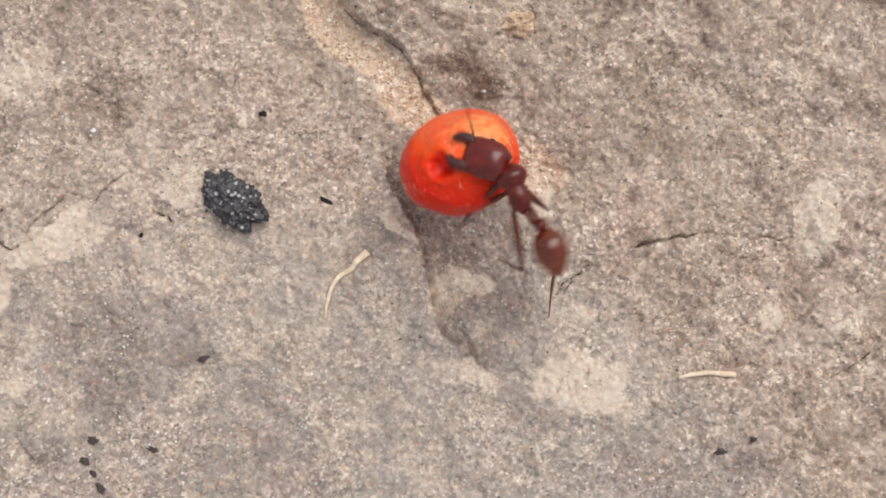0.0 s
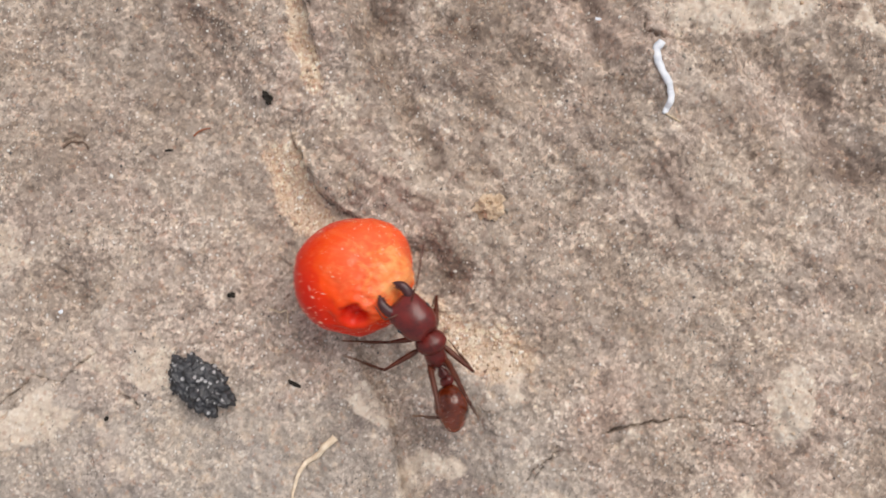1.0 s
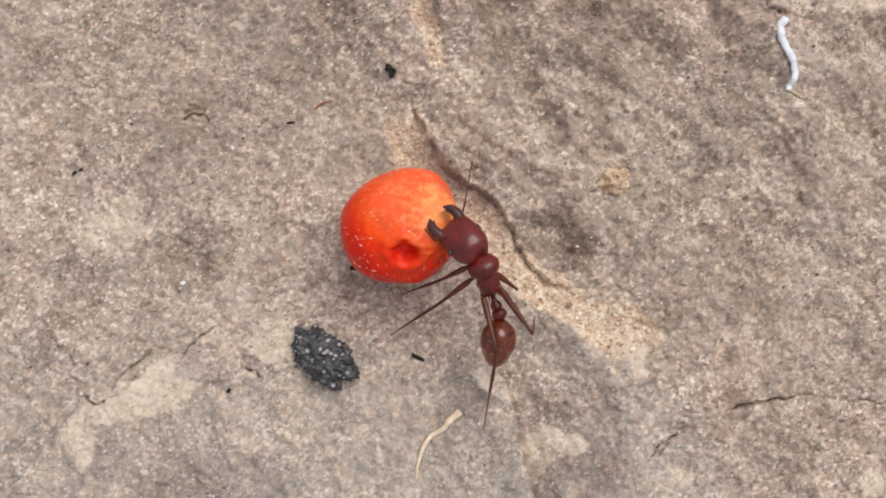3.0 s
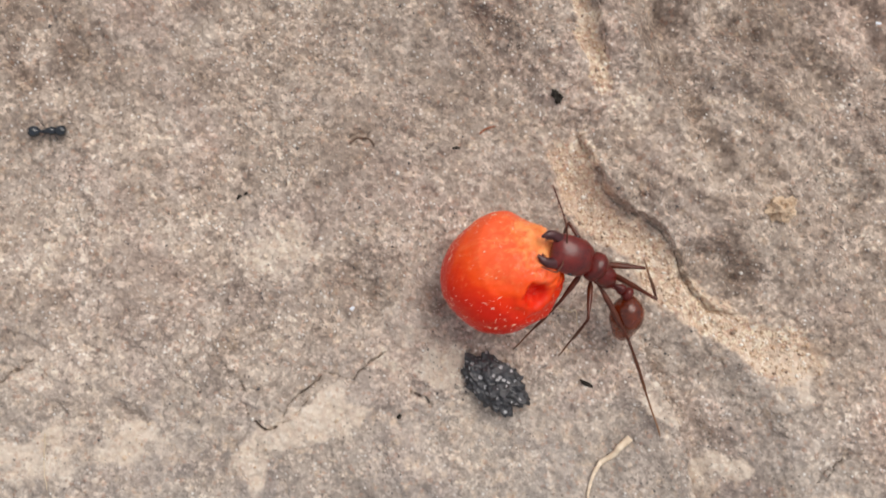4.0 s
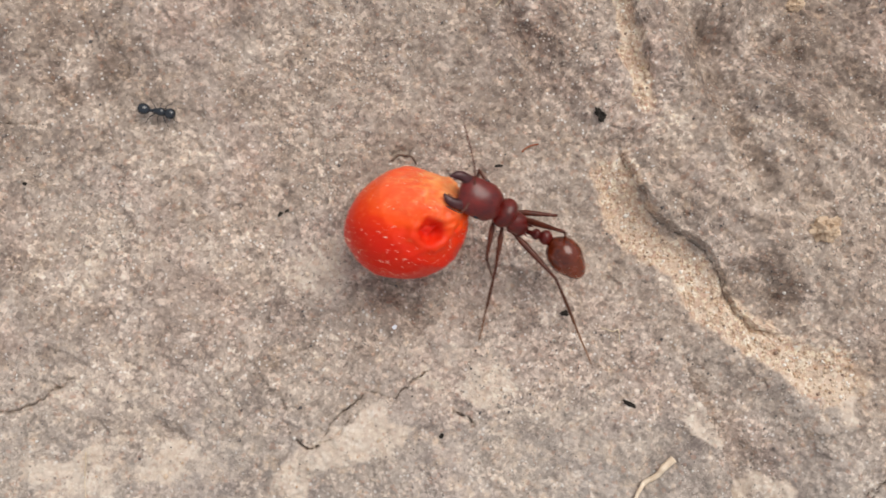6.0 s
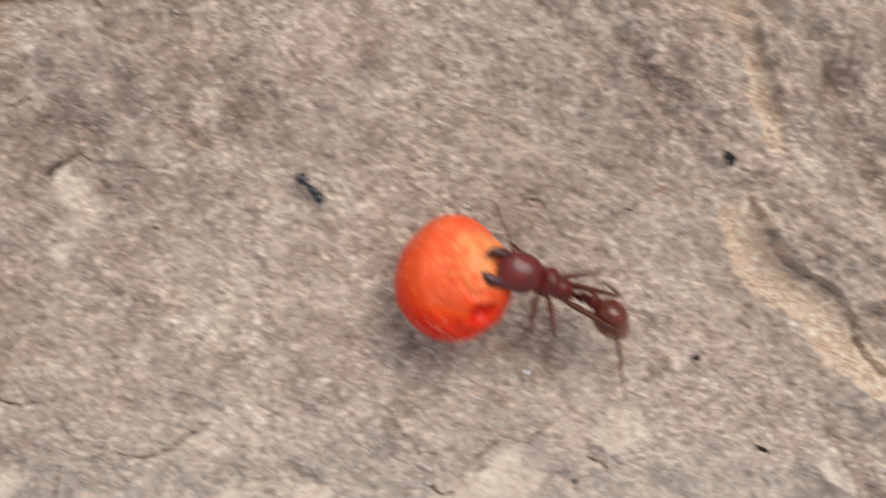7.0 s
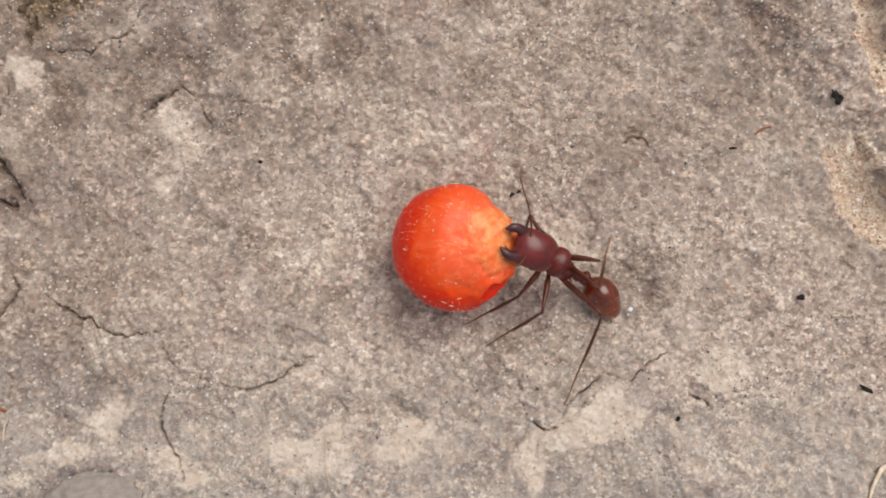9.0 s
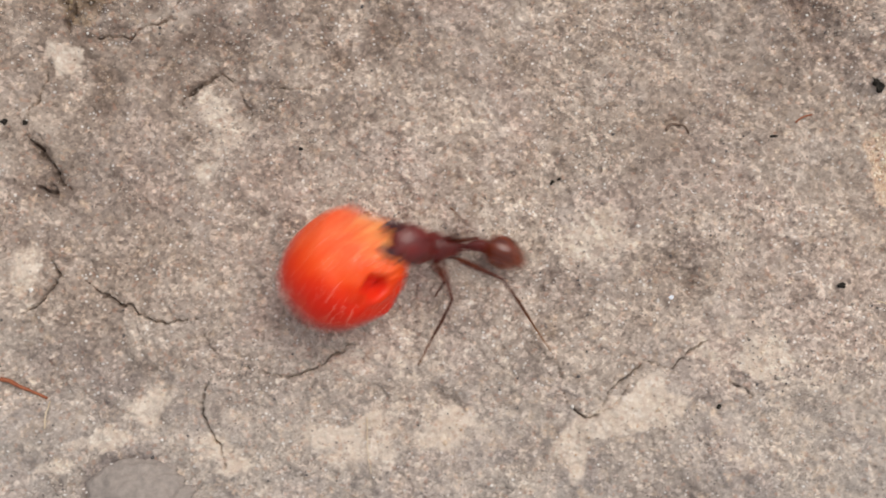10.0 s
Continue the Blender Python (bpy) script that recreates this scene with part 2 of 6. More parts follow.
HEAD = chitin("head_chitin", (0.068, 0.005, 0.005), (0.165, 0.010, 0.007), 0.6, 0.36, 0.55, 0.22, 0.024, 0.8)
BODY = chitin("body_chitin", (0.056, 0.005, 0.004), (0.155, 0.011, 0.007), 0.5, 0.34, 0.36, 0.20, 0.030, 0.9)
GASTER = chitin("gaster_chitin", (0.050, 0.007, 0.002), (0.210, 0.032, 0.007), 0.9, 0.24, 0.70, 0.09, 0.004, 0.25)
LEG = mottled("leg_chitin", (0.050, 0.011, 0.006), (0.125, 0.030, 0.013), 0.5, 0.34, 0.008, 0.4)
SHIN_TAN = shin_material()
DARK = mottled("dark_chitin", (0.030, 0.008, 0.010), (0.085, 0.020, 0.023), 0.3, 0.35, 0.012)
BLACK = mottled("black_chitin", (0.006, 0.008, 0.012), (0.02, 0.03, 0.045), 0.3, 0.20, 0.005, 0.7)
COAL = charcoal_material()
CRUMB = mottled("dark_crumb", (0.010, 0.009, 0.008), (0.045, 0.038, 0.032), 0.12, 0.85, 0.03, 0.2)
STRAW = mottled("dry_straw", (0.60, 0.45, 0.31), (0.85, 0.73, 0.58), 0.5, 0.6, 0.015)
ROOT = mottled("root_fibre", (0.45, 0.33, 0.2), (0.75, 0.65, 0.5), 0.5, 0.6, 0.015)
WHITE = mottled("white_thread", (0.62, 0.66, 0.74), (0.85, 0.87, 0.92), 0.5, 0.55, 0.03)
KNOB = mottled("grey_knob", (0.245, 0.212, 0.192), (0.37, 0.32, 0.285), 0.35, 0.85, 0.07)
CRUMB_GREY = mottled("grey_crumb", (0.030, 0.026, 0.024), (0.13, 0.11, 0.10), 0.12, 0.85, 0.03, 0.2)
CRESCENT = mottled("brown_crescent", (0.09, 0.055, 0.04), (0.22, 0.15, 0.11), 0.3, 0.8, 0.03)
RED = mottled("red_fibre", (0.22, 0.05, 0.02), (0.36, 0.12, 0.05), 0.4, 0.6, 0.02)
TAN = mottled("tan_pebble", (0.42, 0.29, 0.19), (0.76, 0.60, 0.44), 0.4, 0.85, 0.08)


def berry_material():
    m, n, l, b = material("berry_skin", 0.32, 0.12)
    c = n.new("ShaderNodeTexCoord").outputs["Object"]

    def towards(way):
        """How far a place on the skin lies towards a direction: 1 at it, 0 on the far side."""
        unit = n.new("ShaderNodeVectorMath")
        unit.operation = "NORMALIZE"
        l.new(c, unit.inputs[0])
        dot = n.new("ShaderNodeVectorMath")
        dot.operation = "DOT_PRODUCT"
        dot.inputs[1].default_value = Vector(way).normalized()
        l.new(unit.outputs["Vector"], dot.inputs[0])
        span = n.new("ShaderNodeMapRange")
        span.inputs["From Min"].default_value = -1.0
        l.new(dot.outputs["Value"], span.inputs["Value"])
        return span.outputs["Result"]

    def uneven(value, noise_value, k):
        off = math_node(n, l, "MULTIPLY", math_node(n, l, "SUBTRACT", noise_value, 0.5), k)
        off.node.use_clamp = False
        off.node.inputs[0].links[0].from_node.use_clamp = False
        return math_node(n, l, "ADD", value, off)

    # pale side: sky sheen painted into the colour over partly paler skin; its edge is uneven
    sheen_blush = uneven(towards((0.80, -0.27, -0.50)), noise_node(n, l, c, 2.2, 5.0, 0.55, 0.6), 0.42)
    col = ramp(n, l, sheen_blush, [(0.46, BERRY_DEEP), (0.66, BERRY_RED), (0.72, BERRY_ORANGE), (0.90, BERRY_SALMON)])
    # fine streaks that run from the stem end round the berry
    mp = n.new("ShaderNodeMapping")
    mp.inputs["Scale"].default_value = (0.22, 1.0, 1.0)
    l.new(c, mp.inputs["Vector"])
    streak = noise_node(n, l, mp.outputs["Vector"], 0.42, 5.0, 0.7, 0.8)
    lines = math_node(n, l, "MULTIPLY", ramp(n, l, streak, [(0.50, (0, 0, 0)), (0.66, (1, 1, 1))]), ramp(n, l, sheen_blush, [(0.66, (0.02, 0.02, 0.02)), (0.92, (0.42, 0.42, 0.42))]))
    col = mix(n, l, lines, col, BERRY_PALE)
    # skin torn round the stem end, where the jaws hold: yellowish flesh shows
    torn = uneven(towards((0.95, -0.24, -0.18)), noise_node(n, l, c, 0.9, 6.0, 0.72, 1.2), 0.46)
    col = mix(n, l, ramp(n, l, torn, [(0.89, (0, 0, 0)), (1.0, (0.8, 0.8, 0.8))]), col, ramp(n, l, noise_node(n, l, c, 0.5, 4.0, 0.6), [(0.35, (0.88, 0.19, 0.035)), (0.62, (0.93, 0.44, 0.16))]))
    col = mix(n, l, attribute(n, "pit"), col, ramp(n, l, noise_node(n, l, c, 0.7, 4.0), [(0.35, (0.62, 0.010, 0.002)), (0.65, (0.80, 0.030, 0.006))]))
    scuff = noise_node(n, l, c, 0.35, 4.0, 0.7)
    col = mix(n, l, math_node(n, l, "MULTIPLY", ramp(n, l, scuff, [(0.60, (0, 0, 0)), (0.75, (1, 1, 1))]), 0.3), col, BERRY_PALE)
    l.new(col, b.inputs["Base Color"])
    l.new(col, b.inputs["Subsurface Radius"])
    b.inputs["Subsurface Weight"].default_value = 0.12
    b.inputs["Subsurface Scale"].default_value = 0.4 * MM
    l.new(ramp(n, l, scuff, [(0.3, (0.26, 0.26, 0.26)), (0.7, (0.5, 0.5, 0.5))]), b.inputs["Roughness"])
    b.inputs["Coat Weight"].default_value, b.inputs["Coat Roughness"].default_value = 0.24, 0.18
    h = math_node(n, l, "ADD", math_node(n, l, "MULTIPLY", noise_node(n, l, c, 0.6, 6.0, 0.66), 0.55), math_node(n, l, "MULTIPLY", streak, 0.45))
    bump(n, l, b, h, 0.8, 0.13)
    return m


BERRY_DEEP, BERRY_RED, BERRY_ORANGE, BERRY_PALE = (0.66, 0.013, 0.001), (0.78, 0.034, 0.001), (0.86, 0.072, 0.004), (0.95, 0.40, 0.15)
BERRY_SALMON = (0.90, 0.122, 0.040)
BERRY = berry_material()
DUST = mottled("pale_dust", (0.80, 0.42, 0.26), (0.93, 0.76, 0.60), 0.2, 0.7, 0.01)


# ---- shaping helpers, all in millimetres ----
def part(name, bm, mat, parent=None, label="", smooth=True):
    """Links a bmesh, drawn in millimetres, as one mesh object."""
    bmesh.ops.recalc_face_normals(bm, faces=bm.faces)
    for v in bm.verts:
        v.co *= MM
    me = bpy.data.meshes.new(name)
    bm.to_mesh(me)
    bm.free()
    me.materials.append(mat)
    me.shade_smooth() if smooth else me.shade_flat()
    ob = new(name, me)
    ob.parent = parent
    return tagged(ob, label) if label else ob


def loft(sections, sides=20, bm=None):
    """A closed skin over ellipses across the x axis: (x, y, z, half width, half height)."""
    bm = bm or bmesh.new()
    rings = []
    for x, y, z, w, h in sections:
        rings.append([bm.verts.new((x, y + w * math.cos(a), z + h * math.sin(a))) for a in (2 * math.pi * i / sides for i in range(sides))])
    for r, q in zip(rings, rings[1:]):
        for i in range(sides):
            j = (i + 1) % sides
            bm.faces.new((r[i], r[j], q[j], q[i]))
    bm.faces.new(rings[0])
    bm.faces.new(rings[-1])
    return bm


def egg(x0, x1, w, h, z=0.0, fat=0.0, steps=14, bm=None, sides=20):
    """An egg along x; fat > 0 shifts its widest place towards x1."""
    rows = []
    for i in range(steps + 1):
        u = i / steps
        x = x0 + (x1 - x0) * 0.5 * (1 - math.cos(math.pi * u))
        kk = max(0.02, math.sin(math.pi * u)) ** 0.9
        c = (x - x0) / (x1 - x0)
        shape = kk * (1 + fat * (c - 0.5))
        rows.append((x, 0, z, w * shape, h * shape))
    return loft(rows, sides, bm)


def tube(points, radii, sides=8, bm=None, flat=1.0):
    """A round or flattened tube along points, with one radius a point."""
    bm = bm or bmesh.new()
    pts = [Vector(p) for p in points]
    rings, side = [], None
    for i, (p, r) in enumerate(zip(pts, radii)):
        way = (pts[min(i + 1, len(pts) - 1)] - pts[max(i - 1, 0)]).normalized()
        if side is None:
            side = way.cross(Vector((0, 0, 1)) if abs(way.z) < 0.9 else Vector((0, 1, 0)))
        side = (side - way * side.dot(way)).normalized()
        up = side.cross(way)
        rings.append([bm.verts.new(p + side * r * math.cos(a) + up * r * flat * math.sin(a)) for a in (2 * math.pi * k / sides for k in range(sides))])
    for r, q in zip(rings, rings[1:]):
        for i in range(sides):
            j = (i + 1) % sides
            bm.faces.new((r[i], r[j], q[j], q[i]))
    bm.faces.new(rings[0])
    bm.faces.new(rings[-1])
    return bm


def curve(points, steps=6):
    """Points glided through (Catmull-Rom)."""
    p = [Vector(q) for q in points]
    p = [2 * p[0] - p[1], *p, 2 * p[-1] - p[-2]]
    out = []
    for i in range(1, len(p) - 2):
        for k in range(steps):
            u = k / steps
            a, b, c, d = p[i - 1:i + 3]
            out.append(0.5 * (2 * b + (c - a) * u + (2 * a - 5 * b + 4 * c - d) * u * u + (3 * b - a - 3 * c + d) * u ** 3))
    return out + [p[-2]]


# ---- the rock: one sheet with slabs, a sandy gutter, cracks and hollows ----
def value_noise(x, y, seed):
    xi, yi = np.floor(x).astype(np.int64), np.floor(y).astype(np.int64)
    u, v = x - xi, y - yi
    u, v = u * u * (3 - 2 * u), v * v * (3 - 2 * v)

    def h(a, b):
        k = (a * 374761393 + b * 668265263 + seed * 2246822519) & 0xFFFFFFFF
        k = ((k ^ (k >> 13)) * 1274126177) & 0xFFFFFFFF
        return ((k ^ (k >> 16)) & 0xFFFF) / 65535.0 - 0.5
    return (h(xi, yi) * (1 - u) + h(xi + 1, yi) * u) * (1 - v) + (h(xi, yi + 1) * (1 - u) + h(xi + 1, yi + 1) * u) * v


def fbm(x, y, size, octaves, seed):
    out, amp = 0.0, 1.0
    for k in range(octaves):
        c, s = math.cos(k * 1.1 + seed), math.sin(k * 1.1 + seed)
        out = out + amp * value_noise((x * c - y * s) / size, (x * s + y * c) / size, seed * 17 + k)
        size, amp = size * 0.5, amp * 0.55
    return out


def smooth(a, b, v):
    u = np.clip((v - a) / (b - a), 0, 1)
    return u * u * (3 - 2 * u)


def line_field(x, y, points):
    """Distance to a line of points, the side of it (right of its way: +1) and the place along it, 0 to 1."""
    best, side, along = np.full(x.shape, 1e9), np.ones(x.shape), np.zeros(x.shape)
    lengths = [math.dist(a, b) for a, b in zip(points, points[1:])]
    total, run = sum(lengths), 0.0
    for (ax, ay), (bx, by), n in zip(points, points[1:], lengths):
        dx, dy = (bx - ax) / n, (by - ay) / n
        u = np.clip((x - ax) * dx + (y - ay) * dy, 0, n)
        d = np.hypot(x - ax - u * dx, y - ay - u * dy)
        near = d < best
        best = np.where(near, d, best)
        side = np.where(near, np.sign((x - ax) * dy - (y - ay) * dx), side)
        along = np.where(near, (run + u) / total, along)
        run += n
    return best, side, along


CRACKS, GROOVES, GUTTERS, LIPS, HOLLOWS, SANDS, STAIN_SHADES, SOILS = [], [], [], [], [], [], [], []


def crack(points, width, depth):
    CRACKS.append((points, width, depth))


def groove(points, width, depth):
    GROOVES.append((points, width, depth))


def gutter(points, width, depth):
    GUTTERS.append((points, width, depth))


def lip(points, rise, fall, reach):
    LIPS.append((points, rise, fall, reach))


def hollow(*row):
    HOLLOWS.append(row)


def sand(*row):
    SANDS.append(row)


# Dark patches: rock stains, plus shade of hollows painted into the colour.
def stain_shade(*row):
    STAIN_SHADES.append(row)


def soil(*row):
    SOILS.append(row)


crack([(-45.18, 4.60), (-44.54, 4.08), (-43.10, 3.25), (-42.19, 2.79), (-41.24, 2.46), (-39.91, 2.68), (-39.44, 2.80)], 0.09, 0.28)
crack([(-39.40, 2.05), (-38.92, 1.40), (-38.44, 0.87)], 0.07, 0.15)
crack([(-47.82, 2.72), (-47.03, 3.35), (-46.17, 4.58), (-46.76, 5.43)], 0.14, 0.4)
crack([(-48.23, 11.36), (-47.49, 10.41), (-46.75, 9.46), (-46.11, 8.79)], 0.2, 0.35)
crack([(-47.79, 8.89), (-47.10, 8.58), (-46.65, 8.78)], 0.16, 0.3)
crack([(-46.50, 16.31), (-46.62, 17.01), (-46.30, 17.59), (-46.20, 18.10)], 0.16, 0.3)
crack([(-48.21, 11.97), (-48.31, 12.61), (-47.69, 13.60), (-47.24, 15.02)], 0.08, 0.25)
crack([(-45.26, 16.25), (-44.17, 16.45), (-43.47, 16.24), (-42.82, 16.83), (-41.74, 17.20), (-40.92, 17.50)], 0.09, 0.3)
crack([(-41.27, 17.86), (-41.10, 18.35), (-40.81, 18.59)], 0.06, 0.2)
crack([(-38.95, -0.06), (-39.24, -1.34), (-38.92, -2.38), (-38.30, -3.20), (-38.13, -3.51), (-37.98, -4.37)], 0.1, 0.3)
crack([(-37.14, 0.50), (-35.93, 0.21), (-35.26, 0.07), (-34.20, 0.30), (-33.29, 0.98), (-32.11, 1.68)], 0.08, 0.25)
crack([(-36.64, 13.94), (-35.40, 13.91), (-34.66, 13.87), (-34.45, 14.08)], 0.07, 0.2)
crack([(-30.29, 17.72), (-30.34, 16.72), (-31.19, 15.57)], 0.05, 0.12)
crack([(-23.94, 1.99), (-23.13, 1.60), (-22.45, 1.09), (-22.11, 0.03), (-21.94, -1.03)], 0.05, 0.12)
crack([(-20.55, -1.39), (-19.89, -0.19), (-19.08, 0.57), (-18.28, 1.04), (-17.07, 0.85), (-16.26, 1.62), (-15.31, 2.26)], 0.08, 0.2)
crack([(-21.89, -1.16), (-21.08, -1.59), (-20.28, -1.47)], 0.1, 0.3)
crack([(-14.16, 0.33), (-13.71, -0.11), (-13.25, -0.37)], 0.09, 0.25)
crack([(-17.40, 3.53), (-16.80, 2.95)], 0.05, 0.12)
crack([(5.04, -4.70), (6.05, -3.38), (7.18, -2.71)], 0.05, 0.15)
crack([(5.53, -4.62), (6.38, -3.30), (7.08, -2.50)], 0.05, 0.15)
crack([(11.87, 18.03), (12.58, 17.58), (13.88, 17.72)], 0.14, 0.35)
crack([(11.87, 17.97), (11.77, 19.07)], 0.08, 0.2)
crack([(9.06, -1.86), (10.68, -1.55), (12.51, -1.21)], 0.16, 0.3)
crack([(12.51, -1.21), (14.60, -1.41), (17.11, -1.64)], 0.08, 0.2)
crack([(21.62, -6.83), (19.61, -8.03), (18.48, -8.37)], 0.06, 0.15)
crack([(-21.43, -1.12), (-20.67, -1.49), (-19.86, -1.00), (-18.79, 0.22)], 0.08, 0.12)
groove([(-40.98, 13.21), (-40.21, 14.21), (-39.27, 14.66), (-38.63, 14.45)], 0.26, 0.3)
crack([(-41.03, 13.15), (-40.78, 13.55), (-40.26, 14.13), (-39.68, 14.48), (-39.08, 14.72), (-38.58, 14.39)], 0.18, 0.35)
crack([(-38.52, 14.39), (-37.85, 13.43), (-37.54, 12.74), (-37.17, 12.24)], 0.1, 0.15)
groove([(-48.23, 11.36), (-47.49, 10.41), (-46.75, 9.46), (-46.02, 8.66)], 0.4, 0.22)
groove([(-47.38, 8.76), (-46.69, 8.59)], 0.3, 0.5)
groove([(-38.72, 14.53), (-37.72, 13.57), (-37.26, 12.61)], 0.4, 0.2)
groove([(-28.58, -0.37), (-27.63, -0.88), (-26.68, -1.52)], 0.35, 0.3)
groove([(-45.94, 2.97), (-45.61, 1.91), (-45.26, 0.59)], 0.5, 0.2)
groove([(-42.43, -0.14), (-40.81, -0.63)], 0.5, 0.25)
groove([(-17.34, 6.32), (-16.26, 5.53), (-15.58, 4.59)], 0.5, 0.3)
groove([(-28.73, -0.32), (-27.64, -0.97), (-26.56, -1.50)], 0.4, 0.25)
groove([(-17.78, 6.49), (-16.39, 5.35), (-15.00, 3.79)], 0.5, 0.3)
groove([(-11.69, 20.05), (-10.86, 18.46), (-9.77, 16.75)], 0.42, 0.5)
groove([(-16.6, 23.4), (-16.07, 22.76), (-15.08, 21.75)], 0.4, 0.5)
# Recess darkening painted along the groove that starts at (-11.69, 20.05).
stain_shade(-10.9, 18.6, 0.7, 2.0, 30, 0.7)
groove([(-0.95, 16.4), (-0.88, 15.58), (-0.24, 14.01), (0.53, 12.32), (1.6, 11.6)], 0.5, 0.55)
groove([(-3.6, 22.2), (-3.09, 20.92), (-2.3, 19.18), (-0.92, 17.74), (0.2, 16.6)], 0.75, 0.75)
groove([(14.28, 13.32), (15.91, 11.58), (18.95, 9.84)], 0.6, 0.3)
groove([(21.28, 10.97), (23.82, 10.66)], 0.6, 0.4)
groove([(7.34, 8.81), (7.85, 6.80), (8.93, 5.36)], 0.5, 0.25)
groove([(-46.24, 16.60), (-46.48, 17.30), (-46.18, 17.88)], 0.3, 0.4)
gutter([(-6.75, 24.5), (-6.48, 22.78), (-6.03, 20.58), (-5.45, 17.97), (-4.90, 15.81), (-4.49, 14.53)], 0.38, 0.22)
gutter([(-6.62, 13.2), (-6.45, 12.2), (-5.95, 10.37), (-4.75, 8.75), (-2.85, 7.2), (-1.5, 5.3), (0.55, 3.75), (2.8, 2.6), (4.48, 0.79)], 0.85, 0.24)
gutter([(3.23, 2.54), (4.45, 1.73), (4.97, 0.78)], 1.1, 0.1)
groove([(-0.63, -1.19), (0.57, -2.44), (2.22, -2.33)], 0.4, 0.45)
lip([(2.93, 3.91), (0.99, 4.17), (-0.09, 5.13), (-0.89, 6.50), (-1.70, 7.75), (-3.07, 8.85), (-4.31, 9.82), (-5.14, 11.22), (-5.96, 13.06), (-6.3, 14.2)], 0.62, 0.08, 2.2)
crack([(-5.96, 13.06), (-5.14, 11.22), (-4.31, 9.82), (-3.07, 8.85), (-1.70, 7.75), (-0.89, 6.50), (-0.09, 5.13)], 0.12, 0.12)
lip([(-4.30, 16.26), (-4.80, 18.00), (-5.30, 19.7), (-5.68, 20.9), (-6.24, 22.94), (-6.5, 25.0)], 0.5, 0.1, 1.3)
crack([(-4.87, 19.0), (-5.55, 20.73), (-6.16, 22.94), (-6.4, 24.6)], 0.12, 0.14)
lip([(-3.07, 3.09), (-2.59, 1.27), (-1.64, -0.28), (-1.11, -1.81), (-0.80, -3.47), (-0.34, -5.67), (0.61, -6.91), (2.64, -7.95)], 0.36, 1.15, 2.5)
hollow(1.2, -2.9, 2.7, 5.4, 20, 0.7)
hollow(0.7, 5.8, 2.1, 1.4, -45, 0.8)
hollow(-1.5, 18.1, 2.0, 1.7, -50, 0.4)
sand(-18.9, -1.1, 2.7, 1.1, 35, 1)
sand(-21.5, -2.9, 1.0, 1.3, 0, 0.8)
sand(-27.9, -2.1, 1.7, 1.1, 5, 0.9)
sand(-32.8, -2.4, 2.0, 0.8, 0, 0.8)
sand(-41.7, -1.8, 0.9, 1.3, 0, 0.6)
sand(-12.5, 1.6, 2.1, 1.7, -30, 0.65)
sand(-39.3, 12.6, 1.4, 2.1, 10, 0.55)
sand(-39.7, 10.0, 0.9, 0.8, 0, 0.6)
sand(-46.2, 15.3, 0.8, 1.1, 0, 0.8)
sand(-31.6, 7.2, 0.6, 0.6, 0, 0.6)
sand(-44.4, -3.2, 2.6, 0.6, -5, 0.6)
sand(-38.4, -3.7, 1.3, 0.7, 0, 0.6)
sand(-47.8, 5.1, 1.0, 1.7, 0, 0.7)
sand(-31.8, 1.1, 1.7, 0.7, 20, 0.45)
sand(-46.4, -4.7, 1.3, 0.6, 0, 0.6)
sand(-13.0, 1.4, 1.3, 1.4, 0, 0.75)
sand(-15.3, 1.6, 1.0, 0.9, 0, 0.5)
sand(0.9, -3.5, 1.7, 0.8, 10, 0.8)
sand(-2.1, -0.9, 1.4, 0.6, -35, 0.7)
sand(-31.7, -3.5, 1.7, 1.0, 0, 0.6)
sand(-20.6, 7.0, 2.6, 1.7, 0, 0.55)
sand(-29.9, 8.0, 3.1, 2.0, 0, 0.3)
sand(-31.8, 6.9, 0.7, 0.6, 0, 0.4)
sand(4.6, 1.2, 1.3, 1.4, 0, 1)
sand(7.0, -8.5, 2.7, 1.7, 10, 0.85)
sand(18.3, -0.7, 1.6, 1.4, 0, 0.75)
sand(18.2, -1.9, 1.7, 0.3, -5, 0.6)
sand(10.1, -1.8, 1.7, 0.3, 10, 0.6)
sand(16.1, -5.0, 0.8, 0.9, 0, 0.6)
sand(6.8, -5.2, 0.6, 0.8, 0, 0.6)
sand(20.0, -5.8, 1.4, 0.5, 10, 0.5)
sand(1.3, -3.5, 1.3, 0.9, 0, 0.7)
sand(0.1, -4.6, 0.7, 0.9, 0, 0.5)
sand(-18.0, -1.0, 2.1, 1.1, 15, 0.7)
sand(-20.8, -2.2, 1.4, 1.0, 0, 0.6)
sand(-20.7, -8.3, 1.0, 0.8, 0, 0.7)
sand(-13.1, 1.7, 1.7, 1.1, -20, 0.55)
sand(-1.8, -0.4, 0.9, 1.7, 25, 0.5)
sand(1.1, -7.9, 2.0, 0.7, -30, 0.5)
sand(-4.1, -10.8, 2.3, 1.4, 0, 0.3)
sand(4.4, -11.2, 1.4, 0.6, 0, 0.4)
sand(19.6, -7.9, 1.7, 0.3, 15, 0.45)
sand(-20.3, -5.6, 1.1, 1.7, 0, 0.35)
sand(16.8, 18.9, 2.4, 1.0, 10, 0.9)
sand(13.3, 18.5, 1.3, 0.9, 0, 0.5)
sand(23.7, 18.3, 0.9, 1.4, 0, 0.7)
sand(16.1, 10.1, 4.0, 0.9, -30, 0.35)
sand(-3.0, 14.6, 1.7, 1.1, 0, 0.35)
stain_shade(-37.9, 17.8, 2.6, 1.7, 0, 0.62)
